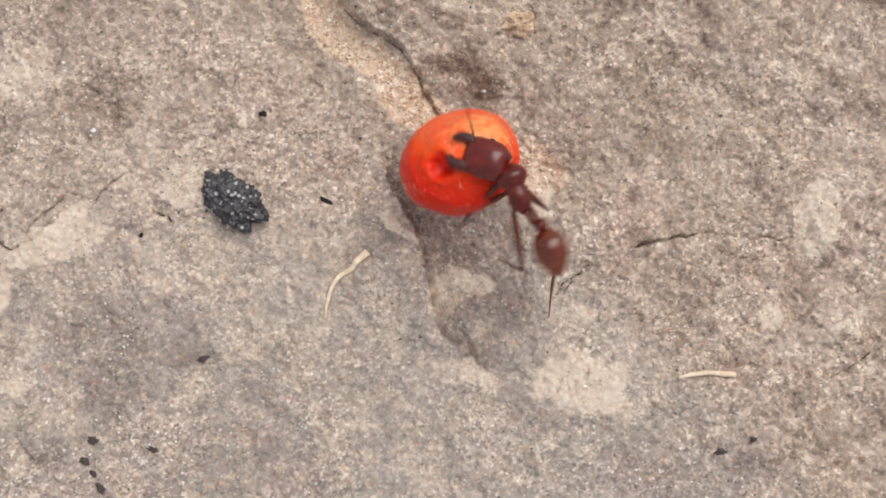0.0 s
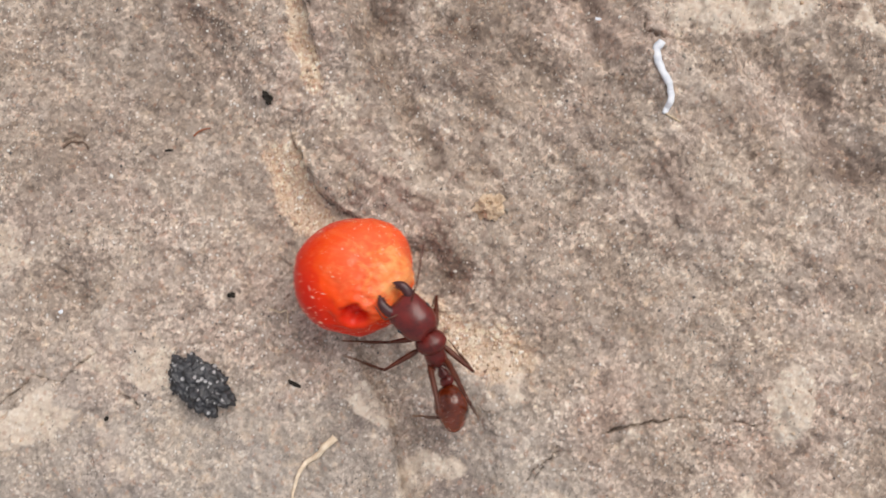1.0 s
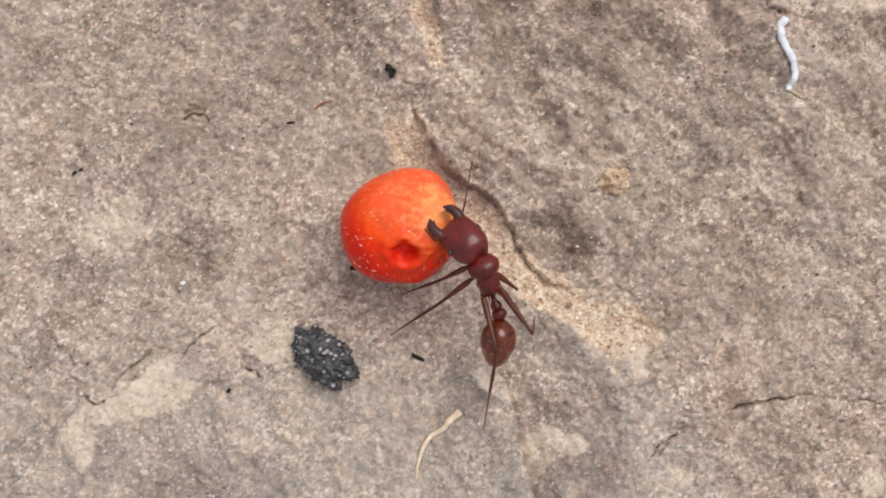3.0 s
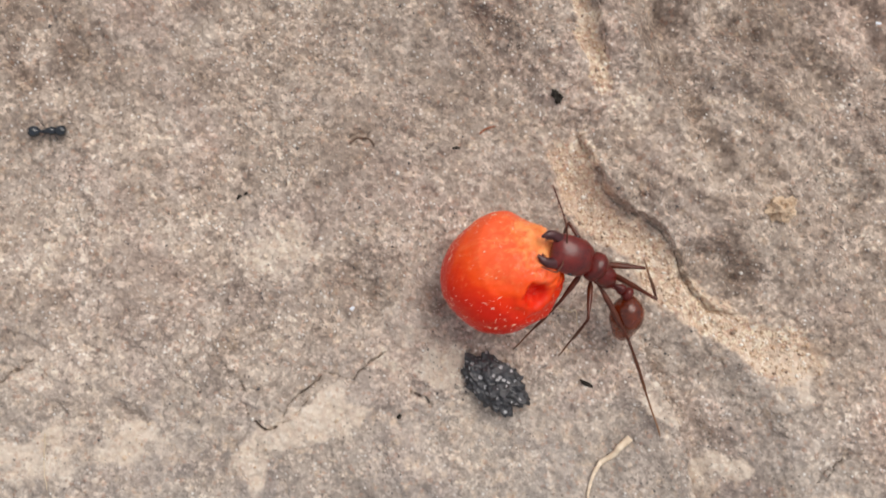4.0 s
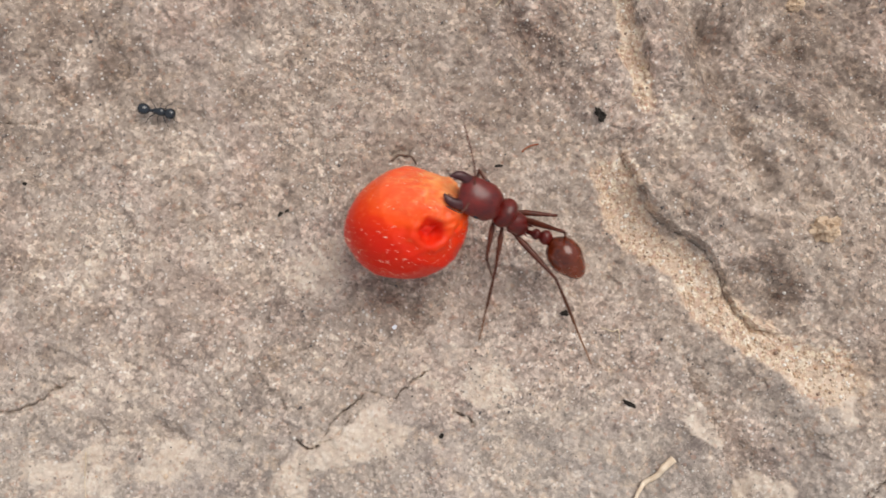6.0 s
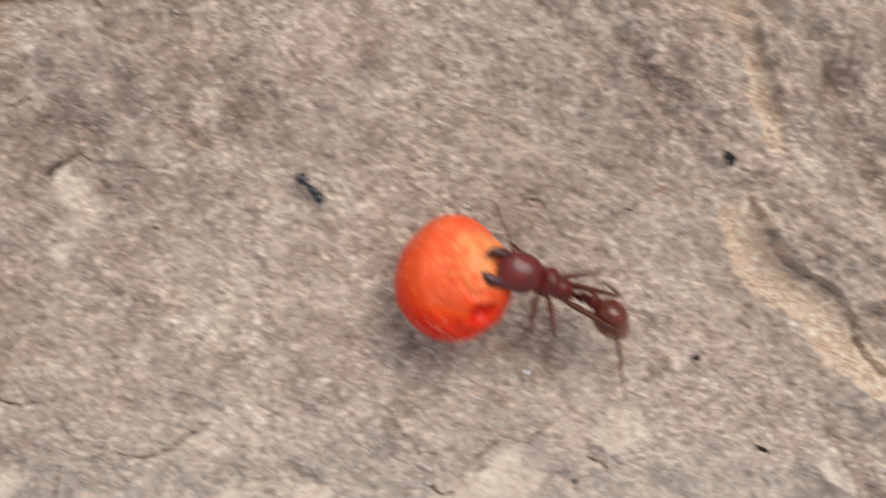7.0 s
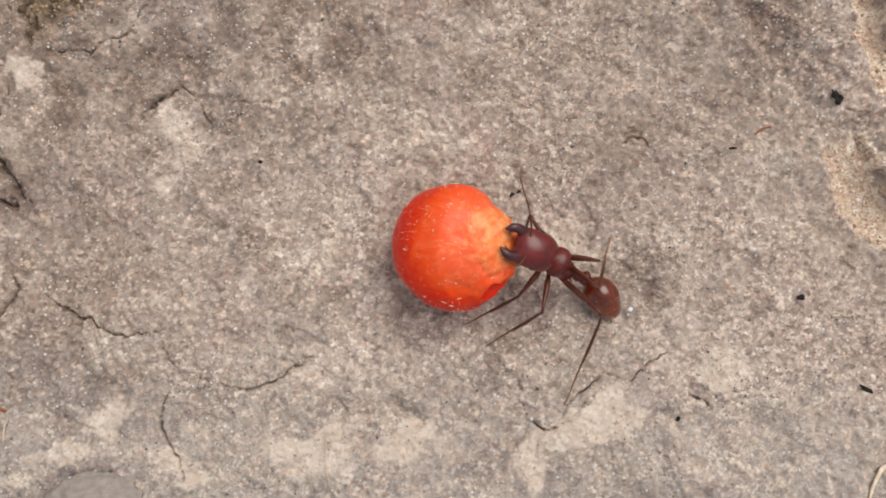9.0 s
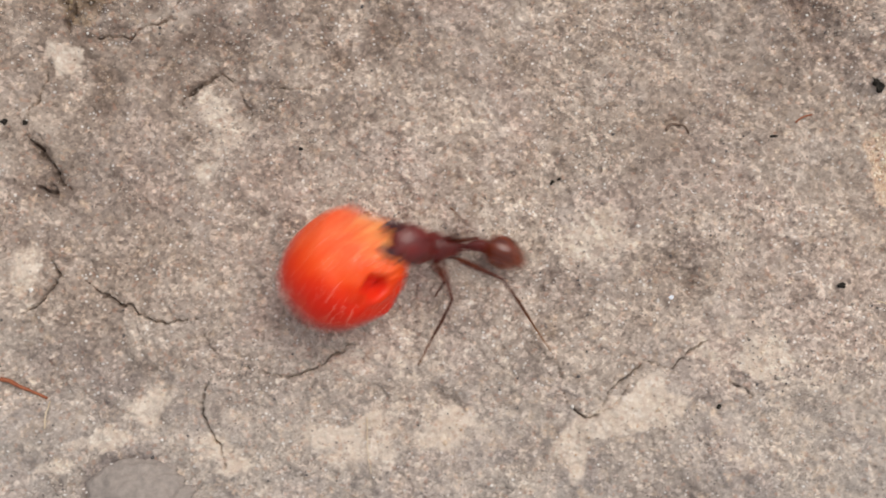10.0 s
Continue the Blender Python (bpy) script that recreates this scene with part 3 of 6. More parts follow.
# Shade on the floor of the ledge hollow, painted into the rock colour.
stain_shade(1.9, -5.0, 2.4, 1.9, 10, 0.55)
# Next two rows paint recess darkening along the grooves beyond the gutter.
stain_shade(-1.9, 17.6, 2.2, 1.1, -45, 0.75)
stain_shade(0.6, 12.6, 1.0, 1.9, 35, 0.6)
sand(15.3, 19.2, 3.2, 1.0, 5, 0.95)
sand(18.8, 19.3, 1.8, 1.4, 0, 0.9)
sand(18.4, -0.9, 1.3, 1.9, -20, 0.9)
stain_shade(-44.7, 1.9, 1.7, 3.1, 10, 0.62)
stain_shade(-41.1, -0.4, 2.6, 1.7, -15, 0.62)
stain_shade(-16.2, 12.1, 3.7, 2.0, 10, 0.44)
stain_shade(-27.9, 15.5, 5.7, 1.7, 0, 0.31)
stain_shade(-36.1, 15.3, 2.3, 1.7, 0, 0.56)
stain_shade(-46.7, 9.2, 1.7, 2.0, -40, 0.69)
stain_shade(-42.7, -4.6, 2.0, 1.3, 20, 0.88)
stain_shade(-34.9, 12.2, 4.3, 1.7, 10, 0.38)
stain_shade(-16.4, 12.5, 1.7, 0.9, 0, 0.44)
stain_shade(-0.6, 16.9, 2.6, 3.1, -30, 0.62)
# Shade of the hollow behind the lip, painted into the rock colour.
stain_shade(0.8, 6.1, 2.0, 2.6, -35, 0.69)
stain_shade(-13.6, 15.0, 3.1, 1.7, 0, 0.44)
stain_shade(-32.0, 16.7, 2.3, 2.3, 0, 0.38)
stain_shade(-22.0, -3.4, 3.4, 1.4, 0, 0.44)
stain_shade(-16.3, -7.1, 3.1, 3.4, 30, 0.56)
stain_shade(-12.5, -6.0, 1.7, 1.7, 0, 0.44)
# Next three rows paint groove and hollow shade into the rock colour.
stain_shade(-16.9, 5.4, 1.7, 1.7, -30, 0.62)
stain_shade(0.3, 6.3, 1.7, 1.7, -30, 0.75)
stain_shade(2.0, -5.7, 2.6, 2.6, 0, 0.38)
stain_shade(-9.8, -12.3, 4.3, 2.0, 0, 0.38)
stain_shade(-19.2, -11.0, 2.6, 1.7, 0, 0.44)
stain_shade(11.7, -12.6, 4.6, 1.7, 0, 0.31)
stain_shade(-0.7, 17.2, 3.1, 3.1, -40, 0.62)
stain_shade(-10.1, 17.5, 2.0, 2.3, -40, 0.56)
stain_shade(21.9, 11.2, 2.6, 1.7, 0, 0.62)
stain_shade(7.8, 13.9, 4.6, 2.9, -30, 0.38)
stain_shade(-16.3, 16.4, 4.3, 2.6, 0, 0.31)
sand(-31.7, -3.1, 12.0, 2.6, 0, 0.32)
sand(-24.7, -1.9, 14.3, 3.7, 0, 0.22)
sand(-7.9, -11.0, 20.0, 4.6, 0, 0.22)
sand(-14.4, 2.1, 3.7, 2.6, -20, 0.3)
sand(-7.5, 5.5, 3.4, 2.6, 0, 0.2)
sand(-7.3, -0.2, 4.6, 2.3, -20, 0.25)
groove([(-17.08, 12.82), (-16.47, 12.92), (-16.25, 12.56)], 0.22, 0.3)
groove([(-17.21, 12.37), (-16.67, 12.88), (-16.33, 12.38)], 0.15, 0.2)
# Next five rows darken the rock along the grooves on the left.
stain_shade(-39.8, 14.2, 1.5, 0.6, 30, 0.9)
stain_shade(-37.8, 13.4, 0.6, 1.3, 20, 0.7)
stain_shade(-47.1, 10.0, 0.6, 2.1, 40, 0.9)
stain_shade(-47.0, 8.6, 0.9, 0.6, 0, 0.9)
stain_shade(-46.3, 17.2, 0.7, 1.3, 0, 0.9)
stain_shade(-45.4, 17.9, 1.7, 1.1, 0, 0.6)
stain_shade(-41.9, 15.4, 5.1, 2.6, 0, 0.35)
stain_shade(-46.5, 14.8, 2.0, 2.9, 0, 0.3)
stain_shade(-43.2, 14.3, 8.6, 5.7, 0, 0.38)
stain_shade(-44.2, 6.8, 5.7, 3.7, 0, 0.3)
stain_shade(-34.9, 20.2, 7.4, 3.4, -10, 0.3)
stain_shade(-47.2, 16.7, 4.0, 2.6, 0, 0.5)
stain_shade(-39.8, 16.9, 4.6, 2.6, 0, 0.35)
stain_shade(-14.3, 16.4, 7.4, 4.6, 0, 0.3)
stain_shade(-18.6, 11.2, 4.6, 3.4, 0, 0.25)
stain_shade(-43.7, 15.7, 6.6, 4.3, 0, 0.75)
stain_shade(-36.4, 17.3, 7.4, 3.4, 0, 0.65)
stain_shade(3.2, 18.0, 4.3, 4.9, 0, 0.6)
stain_shade(-30.8, 16.9, 5.1, 2.6, 0, 0.35)
stain_shade(-40.7, 9.7, 5.7, 2.9, 0, 0.3)
sand(-10.0, -2.1, 7.4, 4.0, 0, 0.3)
sand(-30.4, 1.5, 4.6, 1.7, 0, 0.35)
soil(-45.7, 20.2, 3.4, 2.3, 20, 0.8)
soil(-42.5, 23.1, 3.1, 1.3, 10, 0.75)
soil(-46.1, 17.9, 1.4, 1.1, 0, 0.5)
soil(-39.2, 23.3, 1.7, 0.7, 0, 0.5)


def blob(x, y, cx, cy, rx, ry, turn, k=1.0):
    c, s = math.cos(radians(turn)), math.sin(radians(turn))
    u, v = ((x - cx) * c + (y - cy) * s) / rx, ((y - cy) * c - (x - cx) * s) / ry
    return k * (1 - smooth(0.55, 1.25, np.hypot(u, v)))


def relief(x, y):
    """Height in mm of the rock at places in mm, and how sandy, crusted, stained or shade-painted and earthy it is
    there.
    """
    shape = x.shape
    x, y = np.ravel(x).astype(float), np.ravel(y).astype(float)
    wx = x + 0.5 * fbm(x, y, 1.3, 3, 3) + 0.16 * fbm(x, y, 0.4, 2, 8)
    wy = y + 0.5 * fbm(x, y, 1.3, 3, 5) + 0.16 * fbm(x, y, 0.4, 2, 9)
    fx, fy = x + 0.24 * fbm(x, y, 0.5, 3, 21), y + 0.24 * fbm(x, y, 0.5, 3, 23)
    z = 0.75 * fbm(x, y, 11, 3, 1) + 0.38 * fbm(x, y, 2.8, 4, 2)
    # thin layers, chipped off along uneven edges
    for size, rise, seed in ((7.0, 0.11, 81), (3.6, 0.06, 83)):
        q = 5 * fbm(x + 0.5 * fbm(x, y, 1.1, 2, seed + 5), y, size, 4, seed)
        z = z + rise * (np.floor(q) + smooth(0.86, 1.0, q - np.floor(q)) - 0.5 * q)
    # the slab beyond the gutter is rougher, with ridges that run down to the right
    beyond = smooth(-1.0, 2.5, (x + 4.5) * 0.75 + (y - 9.5) * 0.66)
    u, v = (x - y) * 0.7071, (x + y) * 0.7071
    rugged = 0.35 + 1.1 * smooth(5.0, 12.0, y - 0.12 * x)       # it grows rougher away from the hollow
    z = z + beyond * (rugged * (1.35 * fbm(u, v * 1.7, 7.0, 4, 31) + 0.20 * (0.5 - np.abs(fbm(u, v * 2.0, 3.4, 3, 33)))) + 0.30 * fbm(x, y, 1.0, 3, 34))
    sandy, crusty, dark, earth = (np.zeros(x.shape) for _ in range(4))

    def near(points, reach):
        xs, ys = [p[0] for p in points], [p[1] for p in points]
        return np.nonzero((x > min(xs) - reach) & (x < max(xs) + reach) & (y > min(ys) - reach) & (y < max(ys) + reach))[0]

    for cx, cy, rx, ry, turn, depth in HOLLOWS:
        i = near([(cx, cy)], 2 * max(rx, ry))
        z[i] -= depth * blob(wx[i], wy[i], cx, cy, rx, ry, turn)
    for points, rise, fall, reach in LIPS:
        i = near(points, 4 * reach)
        d, side, along = line_field(fx[i], fy[i], points)
        ends = smooth(0.0, 0.16, along) * smooth(0.0, 0.16, 1 - along)
        z[i] += ends * np.where(side > 0, rise * np.exp(-d / reach), -fall * np.exp(-d / (0.5 * reach)))
    for points, width, depth in GUTTERS:
        i = near(points, 4 * width)
        d, _, along = line_field(wx[i], wy[i], points)
        k = (1 - smooth(0.4 * width, 1.6 * width, d)) * smooth(0, 0.15, along + 0.02) * smooth(0, 0.12, 1.02 - along)
        z[i] -= depth * k
        sandy[i] = np.maximum(sandy[i], 1.35 * k)
    for points, width, depth in GROOVES:
        i = near(points, 4 * width)
        d, _, along = line_field(wx[i], wy[i], points)
        z[i] -= depth * np.exp(-(d / width) ** 2) * smooth(-0.05, 0.25, along) * smooth(-0.05, 0.25, 1 - along)
    sx, sy = x + 1.3 * fbm(x, y, 1.9, 4, 91), y + 1.3 * fbm(x, y, 1.9, 4, 93)
    for row in SANDS:
        i = near([row[:2]], 2 * max(row[2:4]))
        k = blob(sx[i], sy[i], *row)
        crusty[i] = np.maximum(crusty[i], k)
        z[i] += 0.05 * k
    # Stained patches, and the hollow shade painted with them.
    for row in STAIN_SHADES:
        i = near([row[:2]], 2 * max(row[2:4]))
        dark[i] = np.maximum(dark[i], blob(wx[i], wy[i], *row) * (0.95 + 1.5 * fbm(x[i], y[i], 1.4, 4, 41)))
    for row in SOILS:
        i = near([row[:2]], 2 * max(row[2:4]))
        k = blob(wx[i], wy[i], *row)
        earth[i] = np.maximum(earth[i], k)
        z[i] += k * (0.15 + 0.7 * fbm(x[i], y[i], 0.9, 4, 51))
    dark = np.maximum(dark, beyond * (0.16 + 0.26 * rugged) * smooth(-0.05, 0.40, fbm(u, v * 1.6, 4.0, 4, 45)))
    # grain: coarse where bare, softer under sand
    z += (1 - 0.4 * np.clip(sandy, 0, 1)) * (0.15 * fbm(x, y, 0.8, 3, 61) + 0.12 * fbm(x, y, 0.26, 2, 63))
    for points, width, depth in CRACKS:
        i = near(points, 1.0)
        d, _, along = line_field(fx[i], fy[i], points)
        w = width * (0.75 + 0.9 * np.abs(value_noise(along * 23, along * 0 + depth * 9, 71))) * (0.35 + 0.65 * smooth(0, 0.3, along) * smooth(0, 0.3, 1 - along))
        broken = 0.55 + 0.45 * smooth(-0.28, 0.05, value_noise(along * 11, along * 0 + depth * 31, 73))
        z[i] -= 2.3 * depth * broken * np.exp(-(d / (0.48 * w)) ** 2)
    return z.reshape(shape), np.clip(sandy, 0, 1).reshape(shape), np.clip(crusty, 0, 1).reshape(shape), np.clip(dark, 0, 1).reshape(shape), np.clip(earth, 0, 1).reshape(shape)


def height(x, y):
    return float(relief(np.array([x]), np.array([y]))[0][0])


def axis(lo, hi, step):
    fine = np.arange(lo, hi + step / 2, step)
    out = [step * 3]
    while sum(out) < 4000:
        out.append(out[-1] * 1.45)
    far = np.cumsum(out)
    return np.concatenate([lo - far[::-1], fine, hi + far])


def build_ground(step=0.066):
    gx, gy = axis(-52.0, 26.5, step), axis(-16.5, 26.0, step)
    X, Y = np.meshgrid(gx, gy)
    Z, sandy, crusty, dark, earth = relief(X, Y)
    away = np.maximum(np.maximum(-52 - X, X - 26.5), np.maximum(-16.5 - Y, Y - 26.0))
    Z = Z * np.exp(-np.clip(away, 0, None) / 60)
    ny, nx = X.shape
    me = bpy.data.meshes.new("ground")
    me.vertices.add(nx * ny)
    me.vertices.foreach_set("co", (np.stack([X, Y, Z], -1).reshape(-1) * MM).astype(np.float32))
    k = np.arange(nx * ny).reshape(ny, nx)
    quads = np.stack([k[:-1, :-1], k[:-1, 1:], k[1:, 1:], k[1:, :-1]], -1).reshape(-1, 4)
    me.loops.add(quads.size)
    me.loops.foreach_set("vertex_index", quads.reshape(-1).astype(np.int32))
    me.polygons.add(len(quads))
    me.polygons.foreach_set("loop_start", np.arange(0, quads.size, 4, dtype=np.int32))
    me.update(calc_edges=True)
    me.shade_smooth()
    beyond = smooth(-1.0, 2.5, (X + 4.5) * 0.75 + (Y - 9.5) * 0.66)
    warm = np.maximum(beyond, 0.85 * smooth(-7.0, 6.0, Y + 2.0 * fbm(X, Y, 6.0, 3, 47)))
    for name, values in (("warm", warm), ("sand", sandy), ("crust", crusty), ("stain_shade", dark), ("soil", earth)):
        me.attributes.new(name, "FLOAT", "POINT").data.foreach_set("value", values.reshape(-1).astype(np.float32))
    me.materials.append(ROCK)
    return tagged(new("ground", me), "weathered grey-brown sandstone slabs with cracks and sandy hollows", "rock", kind="structure")


build_ground()


def scatter(name, label, mat, places, sizes, sink=0.25, seed=1):
    """Many loose grains as one mesh: rough eight-faced crumbs lying on the rock."""
    rng = np.random.default_rng(seed)
    n = len(places)
    unit = np.array([(1, 0, 0), (-1, 0, 0), (0, 1, 0), (0, -1, 0), (0, 0, 1), (0, 0, -1)], float)
    tris = np.array([(0, 2, 4), (2, 1, 4), (1, 3, 4), (3, 0, 4), (2, 0, 5), (1, 2, 5), (3, 1, 5), (0, 3, 5)])
    q = rng.normal(size=(n, 3, 3))
    q, _ = np.linalg.qr(q)
    v = unit[None] * rng.uniform(0.6, 1.15, (n, 6, 3)) * sizes[:, None, None] * np.array([1, 1, 0.8])
    v = np.einsum("nij,nkj->nki", q, v)
    z = relief(places[:, 0], places[:, 1])[0]
    v[:, :, 0] += places[:, 0, None]
    v[:, :, 1] += places[:, 1, None]
    v[:, :, 2] += (z + sizes * (0.5 - sink))[:, None]
    f = (tris[None] + 6 * np.arange(n)[:, None, None]).reshape(-1, 3)
    me = bpy.data.meshes.new(name)
    me.vertices.add(6 * n)
    me.vertices.foreach_set("co", (v.reshape(-1) * MM).astype(np.float32))
    me.loops.add(f.size)
    me.loops.foreach_set("vertex_index", f.reshape(-1).astype(np.int32))
    me.polygons.add(len(f))
    me.polygons.foreach_set("loop_start", np.arange(0, f.size, 3, dtype=np.int32))
    me.update(calc_edges=True)
    me.materials.append(mat)
    return tagged(new(name, me), label, "sand", kind="stuff")


def grains():
    rng = np.random.default_rng(7)
    p = np.stack([rng.uniform(-51, 25, 400000), rng.uniform(-15.5, 25.5, 400000)], -1)
    _, sandy, crusty, _, earth = relief(p[:, 0], p[:, 1])
    keep = p[rng.uniform(size=len(p)) < (0.32 * smooth(0.3, 1.0, sandy) + 0.025 * smooth(0.5, 0.95, crusty)) * (1 - earth)]
    scatter("loose_sand", "loose tan and cream sand grains in the hollows of the rock", SAND, keep, rng.gamma(3.0, 0.018, len(keep)) + 0.022, 0.42, seed=3)
    patchy = 0.25 + 1.5 * smooth(-0.1, 0.35, fbm(p[:, 0], p[:, 1], 5.0, 4, 97))
    keep = p[rng.uniform(size=len(p)) < 0.11 * (1 - sandy) * (1 - 0.7 * crusty) * patchy]
    scatter("rock_grit", "scattered grey and white mineral grit on the slab", GRIT, keep, rng.gamma(2.5, 0.014, len(keep)) + 0.022, 0.5, seed=5)
    keep = p[rng.uniform(size=len(p)) < 0.16 * smooth(0.3, 0.9, earth)]
    tagged(scatter("soil_crumbs", "brown crumbs of earth on the rock", SOIL, keep, rng.gamma(3.0, 0.035, len(keep)) + 0.04, seed=9), category="soil")


grains()


# ---- loose things on the rock ----
def lump(name, outline_r, size, rough, mat, label, category, x, y, turn=0.0, sink=0.2, levels=3, seed=1, smooth_faces=False, group=""):
    """A broken lump: a ball pushed to half axes size and roughened; it lies on the rock."""
    bm = bmesh.new()
    bmesh.ops.create_icosphere(bm, subdivisions=levels, radius=1.0)
    for v in bm.verts:
        d = v.co.normalized()
        a = math.atan2(d.y, d.x)
        k = 1 + outline_r * math.cos(3 * a + seed) + 0.5 * outline_r * math.cos(5 * a + 2 * seed)
        k += rough * noise.noise(d * 2.2 + Vector((seed * 3.1, 0, 0))) + 0.6 * rough * noise.noise(d * 5.5 + Vector((0, seed * 1.7, 0))) + 0.4 * rough * noise.noise(d * 12.0)
        v.co = Vector((d.x * size[0] * k, d.y * size[1] * k, max(d.z, -0.55) * size[2] * k))
    ob = part(name, bm, mat, smooth=smooth_faces)
    ob.matrix_world = pose(x * MM, y * MM, (height(x, y) + size[2] * (0.55 - sink)) * MM, 0, 0, turn)
    return tagged(ob, label, category, group)


def strand(name, points, radii, mat, label, category, lift=0.0, flat=1.0, wobble=0.03, group=""):
    """A fibre that lies on the rock along points."""
    pts = curve([(x, y, 0) for x, y in points], 8)
    n = len(pts)
    rs = [radii[0] + (radii[1] - radii[0]) * i / (n - 1) for i in range(n)]
    out = []
    for i, (p, r) in enumerate(zip(pts, rs)):
        w = Vector((noise.noise(p * 2.3 + Vector((7, 0, 0))), noise.noise(p * 2.3 + Vector((0, 9, 0))), 0)) * wobble * 2
        out.append(Vector((p.x + w.x, p.y + w.y, 0)))
    zs = relief(np.array([p.x for p in out]), np.array([p.y for p in out]))[0]
    zs = [max(zs[max(0, i - 2):i + 3]) for i in range(n)]
    for i, p in enumerate(out):
        p.z = zs[i] + rs[i] * flat * 0.8 + lift * math.sin(math.pi * i / (n - 1))
    rs = [r * (1 + 0.25 * noise.noise(p * 3.0)) for r, p in zip(rs, out)]
    ob = part(name, tube(out, rs, 8, flat=flat), mat)
    return tagged(ob, label, category, group)


stone = lump("stone", 0.035, (1.55, 1.02, 0.66), 0.36, COAL, "small black charcoal-like stone with a pitted glinting surface", "stone", -10.15, 0.65, -38, 0.15, 5, 3, True)
lump("pebble", 0.05, (0.72, 0.56, 0.66), 0.42, TAN, "tan crumbly pebble lying on the slab", "pebble", 3.85, 9.1, 10, 0.12, 4, 11)
lump("boulder", 0.05, (2.7, 1.9, 0.9), 0.14, KNOB, "smooth rounded grey knob of rock", "rock", -42.3, -5.9, 20, 0.74, 5, 8, True)
strand("straw", [(-3.71, -1.92), (-4.10, -2.32), (-4.49, -2.71), (-5.26, -3.36), (-5.64, -4.23), (-5.79, -5.18)], (0.20, 0.05), STRAW, "bent piece of dry yellow straw on the slab", "straw", 0.04, 0.7)
strand("straw", [(11.24, -8.25), (12.4, -8.05), (14.06, -8.16)], (0.10, 0.14), STRAW, "short straight piece of dry brown straw", "straw", 0.08, 0.8)
strand("straw", [(-48.9, -0.3), (-48.24, -0.53), (-47.42, -0.85), (-46.66, -1.18)], (0.10, 0.06), RED, "short reddish-brown stalk on the rock", "straw", 0.05)
strand("thread", [(12.51, 17.28), (12.21, 16.84), (12.43, 15.96), (12.83, 15.08), (12.89, 14.35), (12.58, 13.71)], (0.22, 0.15), WHITE, "wavy bluish-white scrap of thread on the slab", "thread", 0.0, 0.6)
strand("fibre", [(12.64, 13.71), (13.0, 13.5), (13.36, 13.33)], (0.06, 0.04), ROOT, "short pale fibre at the end of a thread", "fibre")
strand("fibre", [(-10.85, 12.93), (-10.40, 13.24), (-10.02, 13.32)], (0.05, 0.035), RED, "short rust-red fibre on the slab", "fibre", 0.05)
strand("fibre", [(-7.0, 4.25), (-6.44, 4.1), (-6.15, 4.18), (-6.06, 3.4)], (0.035, 0.025), ROOT, "thin curled cream-coloured fibre", "fibre", 0.12)
strand("fibre", [(-46.57, -2.59), (-46.51, -1.8), (-46.46, -1.33)], (0.04, 0.03), ROOT, "thin pale hair standing on the rock", "fibre", 0.1)
strand("fibre", [(-31.47, -1.75), (-31.38, -3.06), (-31.2, -4.36)], (0.03, 0.02), ROOT, "faint pale fibre lying across the sand", "fibre", 0.05)
strand("root", [(-45.3, 24.2), (-45.15, 23.43), (-44.83, 22.27), (-44.24, 21.27), (-44.02, 20.9)], (0.11, 0.05), ROOT, "thin white rootlet in the earth", "root", 0.25)
strand("root", [(-39.6, 24.2), (-39.43, 23.56), (-39.05, 23.13), (-38.74, 22.56), (-38.79, 21.89)], (0.16, 0.04), ROOT, "pale forked rootlet lying on the rock", "root", 0.2)
strand("root", [(-39.0, 23.1), (-38.75, 22.85), (-38.17, 22.28), (-37.93, 21.9)], (0.10, 0.03), ROOT, "pale side branch of a rootlet", "root", 0.15)

# dark crumbs: place, half length, half width, turn
for n, (x, y, a, b, turn) in enumerate([
    (-7.05, 14.70, 0.40, 0.24, -60), (-8.8, 4.95, 0.22, 0.15, 10), (-5.7, 0.6, 0.36, 0.12, -30), (-14.76, -1.0, 0.13, 0.11, 0), (-16.87, -10.8, 0.28, 0.2, 0), (-17.25, -11.75, 0.26, 0.18, -30),
    (-16.8, -12.35, 0.22, 0.14, -50), (-16.4, -13, 0.3, 0.18, -50), (-13.93, -11.26, 0.3, 0.14, -20), (-11.66, -7, 0.32, 0.15, 10), (14.9, -11.3, 0.17, 0.15, 0), (13.37, -11.9, 0.34, 0.15, 0),
    (-14.69, -0.9, 0.14, 0.1, 0), (-22.75, 9.75, 0.15, 0.09, 50), (-22.4, 9.9, 0.12, 0.07, 30), (-49.3, 12.0, 0.2, 0.16, 0), (-48.35, 12.0, 0.14, 0.13, 0), (-35.0, 10.99, 0.11, 0.1, 0),
]):
    lump("crumb", 0.1, (0.85 * a, 0.85 * b, 0.6 * b), 0.6, CRUMB_GREY if y < -5 else CRUMB, "tiny dark grey crumb lying on the slab" if y < -5 else "tiny black crumb lying on the slab", "crumb", x, y, turn, 0.25, 3, n + 2, group="dark crumbs")
lump("flake", 0.1, (0.13, 0.1, 0.05), 0.3, WHITE, "tiny white glinting mineral flake", "flake", -17.05, 4.2, 20, 0.1, 2, 4)
lump("flake", 0.1, (0.16, 0.10, 0.06), 0.3, WHITE, "small white mineral chip on the rough slab", "flake", 9.57, 18.85, 0, 0.1, 2, 6)
lump("pebble", 0.1, (0.42, 0.34, 0.3), 0.4, TAN, "small orange-brown grain of rock in a hollow", "pebble", 3.27, 20.9, 30, 0.2, 4, 9)
lump("crumb", 0.1, (0.26, 0.06, 0.05), 0.6, CRUMB, "tiny black crumb lying on the slab", "crumb", -12.08, 12.17, 5, 0.25, 3, 31, group="dark crumbs")
